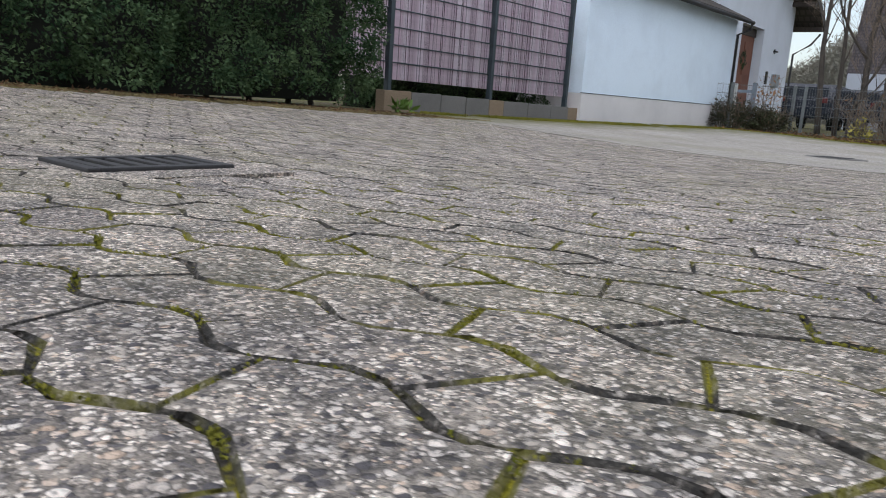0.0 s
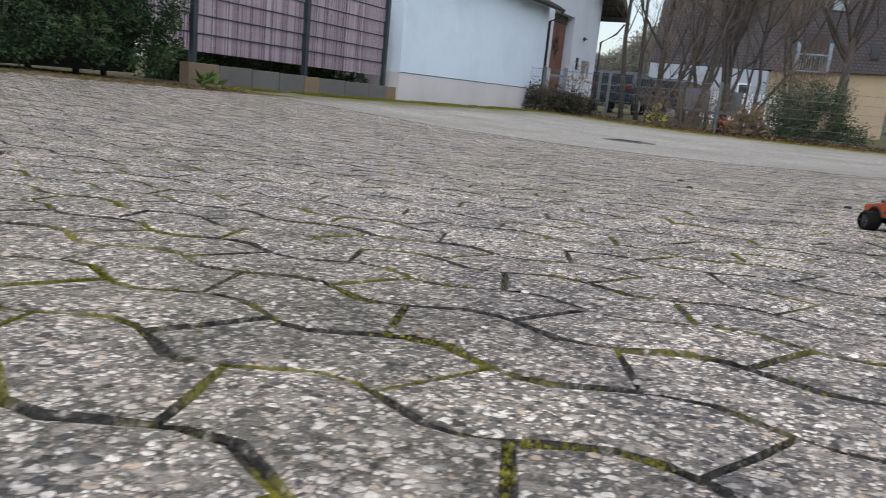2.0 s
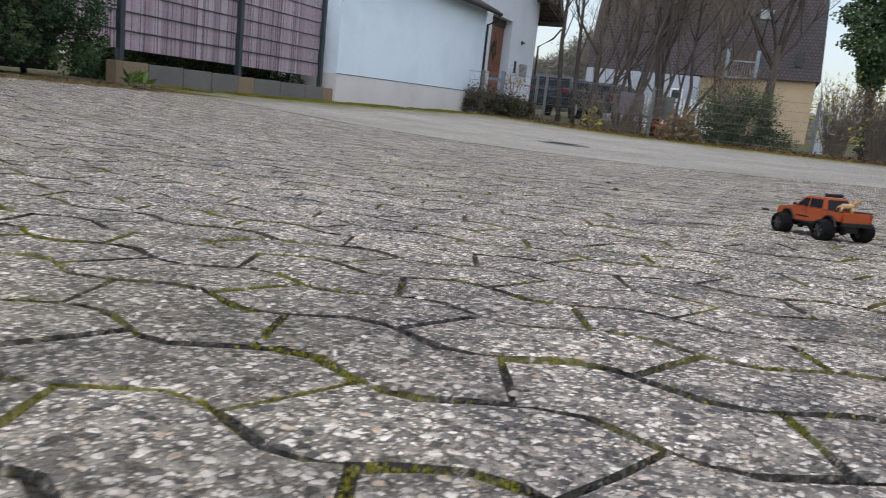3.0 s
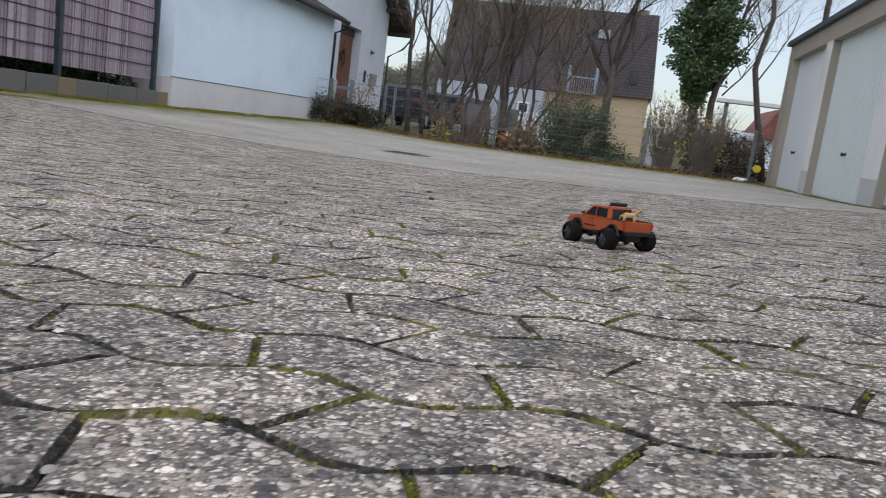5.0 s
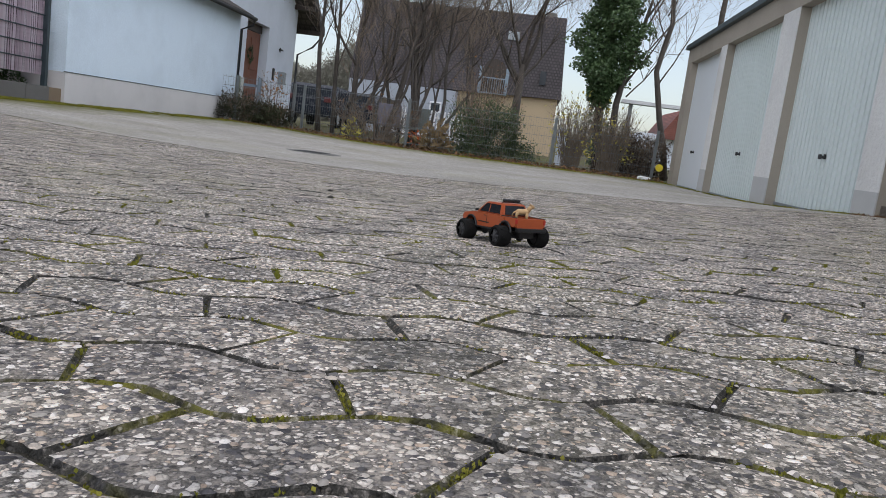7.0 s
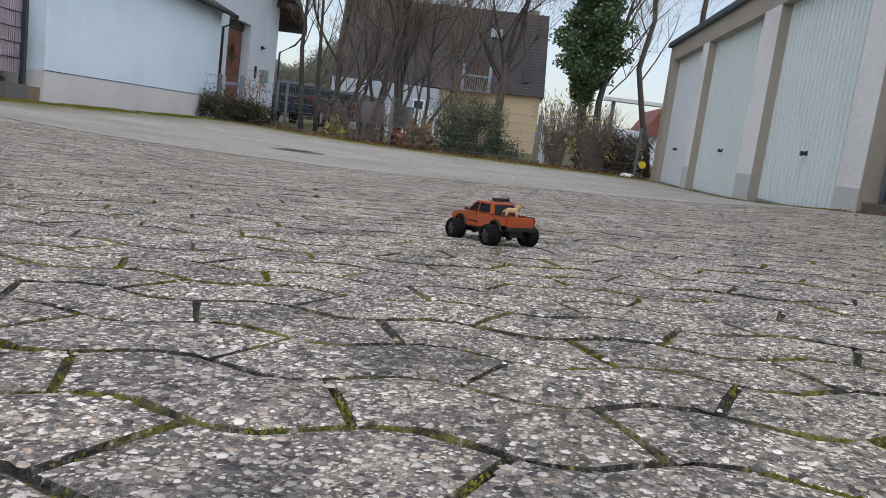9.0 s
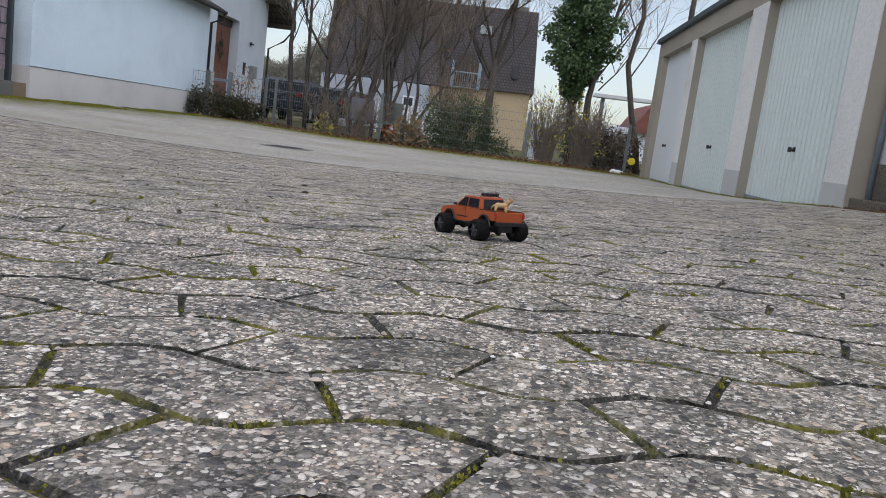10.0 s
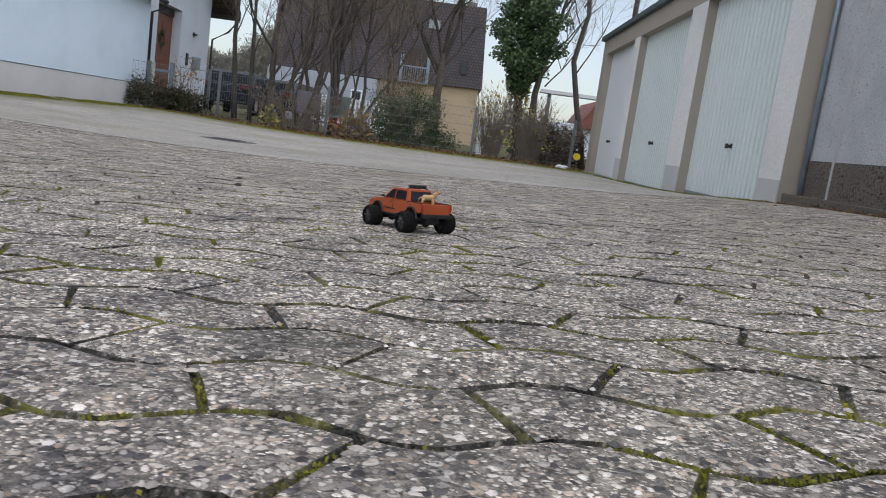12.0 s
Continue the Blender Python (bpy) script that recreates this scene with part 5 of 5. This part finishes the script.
# the toy animal in the truck's bed
bm = bmesh.new()
tube(bm, [(0.013, 0, 0.0150), (0.010, 0, 0.0165), (0.002, 0, 0.0160), (-0.008, 0, 0.0155), (-0.012, 0, 0.0145)], [0.003, 0.0058, 0.0054, 0.0056, 0.003], 10)
tube(bm, [(0.010, 0, 0.0180), (0.0135, 0, 0.0235), (0.016, 0, 0.0262)], [0.0048, 0.0040, 0.0042], 10)
tube(bm, [(0.014, 0, 0.0270), (0.018, 0, 0.0268), (0.0225, 0, 0.0255)], [0.0038, 0.0042, 0.0020], 10)
for s in (-1, 1):
    tube(bm, [(0.0085, s * 0.0032, 0.0145), (0.0095, s * 0.0034, 0.0)], [0.0030, 0.0018], 7)
    tube(bm, [(-0.0085, s * 0.0032, 0.0150), (-0.0105, s * 0.0034, 0.007), (-0.0085, s * 0.0034, 0.0)], [0.0038, 0.0020, 0.0018], 7)
    tube(bm, [(0.0150, s * 0.0030, 0.0290), (0.0140, s * 0.0042, 0.0325)], [0.0016, 0.0006], 5)
tube(bm, [(-0.0115, 0, 0.0160), (-0.0165, 0, 0.0130), (-0.0185, 0, 0.0070)], [0.0020, 0.0016, 0.0010], 6)
toy = tagged(part("toy_figure", bm, TANPLASTIC, None, "", True), "small tan plastic toy figure standing in the truck bed", "toy figure")
toy.matrix_world = truck_at @ pose(-0.080, 0.004, 0.0640, 0, 0, -118) @ Matrix.Scale(1.25, 4)

# ---- the pavers, last ----
PX, PITCH, AMP = 0.190, 0.1105, 0.0165
X_RISE, Y_ROW = -0.250, 0.559   # a joint on a rising flank, in a row of its kind


def wave(x):
    """The wavy edge of a row: flat crests, straight flanks; x from a rising flank's middle."""
    u = ((x / PX) + 0.25) % 1.0
    v = abs(u - 0.5) * 4 - 1      # 1 .. -1 .. 1
    return AMP * max(-1.0, min(1.0, -v * 1.55))


def stone_outline(mirror, rng, gap=0.0020):
    half, lean = PITCH / 2, 0.0185
    kinks = [0.0307, 0.0643, 0.1257, 0.1593]
    low = [lean] + kinks + [PX + lean]
    high = [PX - lean] + kinks[::-1] + [-lean]
    pts = [(x, -half + wave(x)) for x in low] + [(x, half + wave(x)) for x in high]
    pts = [Vector((x - PX / 2, y, 0)) for x, y in pts]
    out = []
    n = len(pts)
    for i, p in enumerate(pts):
        a, b = (p - pts[i - 1]).normalized(), (pts[(i + 1) % n] - p).normalized()
        na, nb = Vector((-a.y, a.x, 0)), Vector((-b.y, b.x, 0))
        m = (na + nb).normalized()
        q = p + m * gap * (0.40 if i in (0, 5, 6, 11) else 1.0) / max(0.4, m.dot(na)) + Vector((rng.gauss(0, 0.0009), rng.gauss(0, 0.0009), 0))
        out.append(Vector((-q.x, q.y, 0)) if mirror else q)
    if mirror:
        out = out[::-1]
    ragged = []
    for p, q in zip(out, out[1:] + out[:1]):
        ragged += [p, (p + q) / 2 + Vector((rng.gauss(0, 0.0010), rng.gauss(0, 0.0010), 0))]
    return ragged


def stone_mesh(mirror, seed):
    rng = random.Random(seed)
    rim = stone_outline(mirror, rng)
    n = len(rim)
    c = sum(rim, Vector()) / n
    verts = [p + Vector((0, 0, -0.016)) for p in rim]
    verts += [p + Vector((0, 0, -0.0042 - rng.uniform(0, 0.0014))) for p in rim]
    verts += [p + (c - p).normalized() * rng.uniform(0.0026, 0.0052) + Vector((0, 0, -0.0004)) for p in rim]
    verts += [c + (p - c) * 0.8 + Vector((0, 0, rng.uniform(0.0002, 0.0010))) for p in rim]
    faces = [(r * n + k, r * n + (k + 1) % n, (r + 1) * n + (k + 1) % n, (r + 1) * n + k) for r in range(3) for k in range(n)]
    faces.append(tuple(range(3 * n, 4 * n)))
    return np.array([tuple(v) for v in verts]), faces


def side_index(faces):
    """The flanks of a stone carry the joint's dirt, its face is clean."""
    return [1 if j % 73 < 24 else 2 if j % 73 < 48 else 0 for j in range(len(faces))]


SHAPES = {m: [stone_mesh(m, 10 * s + m) for s in range(5)] for m in (0, 1)}
STONES = {}
for m, kinds in SHAPES.items():
    for i, (v, f) in enumerate(kinds):
        me = bpy.data.meshes.new("paver")
        me.from_pydata(v.tolist(), [], f)
        me.materials.append(PAVER)
        me.materials.append(MOSS)
        me.materials.append(EDGE)
        me.polygons.foreach_set("material_index", side_index(f))
        STONES[m, i] = me


def stone_pose(x, y, rng):
    e = 0.05
    sx = (float(lie(x + e, y)) - float(lie(x - e, y))) / (2 * e)
    sy = (float(lie(x, y + e)) - float(lie(x, y - e))) / (2 * e)
    z = float(lie(x, y)) + max(-0.0010, min(0.0012, rng.gauss(0.0002, 0.0005)))
    return Matrix.Translation((x, y, z)) @ Euler((math.atan(sy) + rng.gauss(0, 0.0035), -math.atan(sx) + rng.gauss(0, 0.0030), rng.gauss(0, 0.003))).to_matrix().to_4x4()


rng = random.Random(4)
rest_v, rest_f, count = [], [], 0
spots, laid = [], []
for r in range(-30, 60):
    y = Y_ROW + r * PITCH
    if y > PAVE_END - 0.06 or y < -2.9:
        continue
    falling = r % 2
    x0 = X_RISE + (PX / 2 if falling else 0) + PX / 2
    for k in range(int((COURT[0] - x0) / PX), int((COURT[1] - x0) / PX) + 1):
        x = x0 + k * PX
        if COURT[0] + 0.12 < x < COURT[1] and not (-2.24 < x < -1.84 and 0.42 < y < 0.82):
            spots.append((x, y, falling))
spots.sort(key=lambda s: (s[0] + 0.05) ** 2 + (s[1] - 0.75) ** 2)
for i, (x, y, m) in enumerate(spots):
    pick = rng.randrange(5)
    place = stone_pose(x, y, rng)
    laid.append(place)
    if i < 300:
        ob = new("paver", STONES[m, pick])
        ob.parent = bed
        ob.matrix_world = place
    else:
        v, f = SHAPES[m][pick]
        M = np.array(place)
        base = count
        rest_v.append(v @ M[:3, :3].T + M[:3, 3])
        rest_f.extend([tuple(j + base for j in q) for q in f])
        count += len(v)
rest = link_mesh("pavers", np.concatenate(rest_v).tolist(), rest_f, PAVER, bed)
rest.data.materials.append(MOSS)
rest.data.materials.append(EDGE)
rest.data.polygons.foreach_set("material_index", side_index(rest_f))
tagged(rest, kind="stuff")

# moss tufts that spill out of the nearest joints
tuft_c, tuft_o = [], []
rng = random.Random(9)
for i, (x, y, m) in enumerate(spots[:380]):
    ring = SHAPES[m][0][0][24:48, :2]
    for a, b in zip(ring, np.roll(ring, -1, 0)):
        for _ in range(max(2, int(np.linalg.norm(b - a) * 420))):
            w = rng.random()
            px, py = x + a[0] * w + b[0] * (1 - w), y + a[1] * w + b[1] * (1 - w)
            if noise.fractal(Vector((px * 5.5, py * 5.5, 3.0)), 1.0, 2.0, 3) > 0.22 + rng.gauss(0, 0.12):
                px, py = px + rng.gauss(0, 0.0016), py + rng.gauss(0, 0.0016)
                tuft_c.append((px, py, float(lie(px, py)) - 0.0024))
c = np.array(tuft_c)
tufts = leaves("joint_moss", None, MOSSY, c, np.tile((0, 0, 1.0), (len(c), 1)), 0.003, 15, ratio=0.8, per=3, spread=0.0012)
tagged(tufts, "yellow-green moss tufts in the joints between pavers", "moss", kind="stuff")

# pebbles that stand proud of the worn faces of the pavers, fewer where the court runs off
gen = np.random.default_rng(12)
peb, rise = [], []
for (x, y, m), place in zip(spots, laid):
    far = math.hypot(x, y)
    n = int(120 * min(1.0, max(0.25, (y - 0.25) / 0.7)) * min(1.0, max(0.0, (2.7 - far) / 1.6)))
    if not n or y < 0.25 or x < -0.9 * y - 1.2:
        continue
    u, w = gen.uniform(-0.084, 0.084, n), gen.uniform(-0.051, 0.050, n)
    rise.append(np.minimum(0.0015, 0.0002 + 0.026 * (0.055 - w)) * gen.uniform(0.5, 1.0, n))
    v = w + np.array([wave(a + PX / 2) for a in u])
    M = np.array(place)
    flat_at = np.column_stack((-u if m else u, v, np.full(n, 0.0004)))
    peb.append(flat_at @ M[:3, :3].T + M[:3, 3])
peb, rise = np.concatenate(peb), np.concatenate(rise)
n = len(peb)
size = 0.0022 + 0.0034 * gen.uniform(0, 1, n) ** 1.6
turn = gen.uniform(0, math.tau, n)
flat = gen.uniform(0.6, 1.0, n)
SIDES = 5
ang = np.arange(SIDES) * math.tau / SIDES
ct, st = np.cos(turn)[:, None], np.sin(turn)[:, None]
co = np.empty((n, 2 * SIDES, 3))
for ring, (shrink, lift) in enumerate(((1.0, 0.0), (0.42, 1.0))):
    ex = np.cos(ang) * (size * shrink)[:, None] * gen.uniform(0.85, 1.15, (n, SIDES))
    ey = np.sin(ang) * (size * flat * shrink)[:, None] * gen.uniform(0.85, 1.15, (n, SIDES))
    sl = slice(ring * SIDES, (ring + 1) * SIDES)
    co[:, sl, 0] = peb[:, :1] + ex * ct - ey * st
    co[:, sl, 1] = peb[:, 1:2] + ex * st + ey * ct
    co[:, sl, 2] = (peb[:, 2] + (rise * lift if lift else -0.0008))[:, None]
sides = [(k, (k + 1) % SIDES, SIDES + (k + 1) % SIDES, SIDES + k) for k in range(SIDES)]
corner = np.array([c for q in sides for c in q] + [SIDES + k for k in range(SIDES)])
idx = (np.arange(n)[:, None] * 2 * SIDES + corner[None]).reshape(-1)
starts = np.array([4 * k for k in range(SIDES + 1)])
me = bpy.data.meshes.new("exposed_pebbles")
me.vertices.add(n * 2 * SIDES)
me.vertices.foreach_set("co", co.reshape(-1))
me.loops.add(len(idx))
me.loops.foreach_set("vertex_index", idx.astype(np.int32))
me.polygons.add(n * (SIDES + 1))
me.polygons.foreach_set("loop_start", (np.arange(n)[:, None] * len(corner) + starts[None]).reshape(-1).astype(np.int32))
me.polygons.foreach_set("use_smooth", np.ones(n * (SIDES + 1), dtype=bool))
me.update(calc_edges=True)
me.materials.append(PEBBLE_FACE)
tagged(new("exposed_pebbles", me), "small grey, white and tan pebbles exposed in the pavers", "pebbles", kind="stuff")
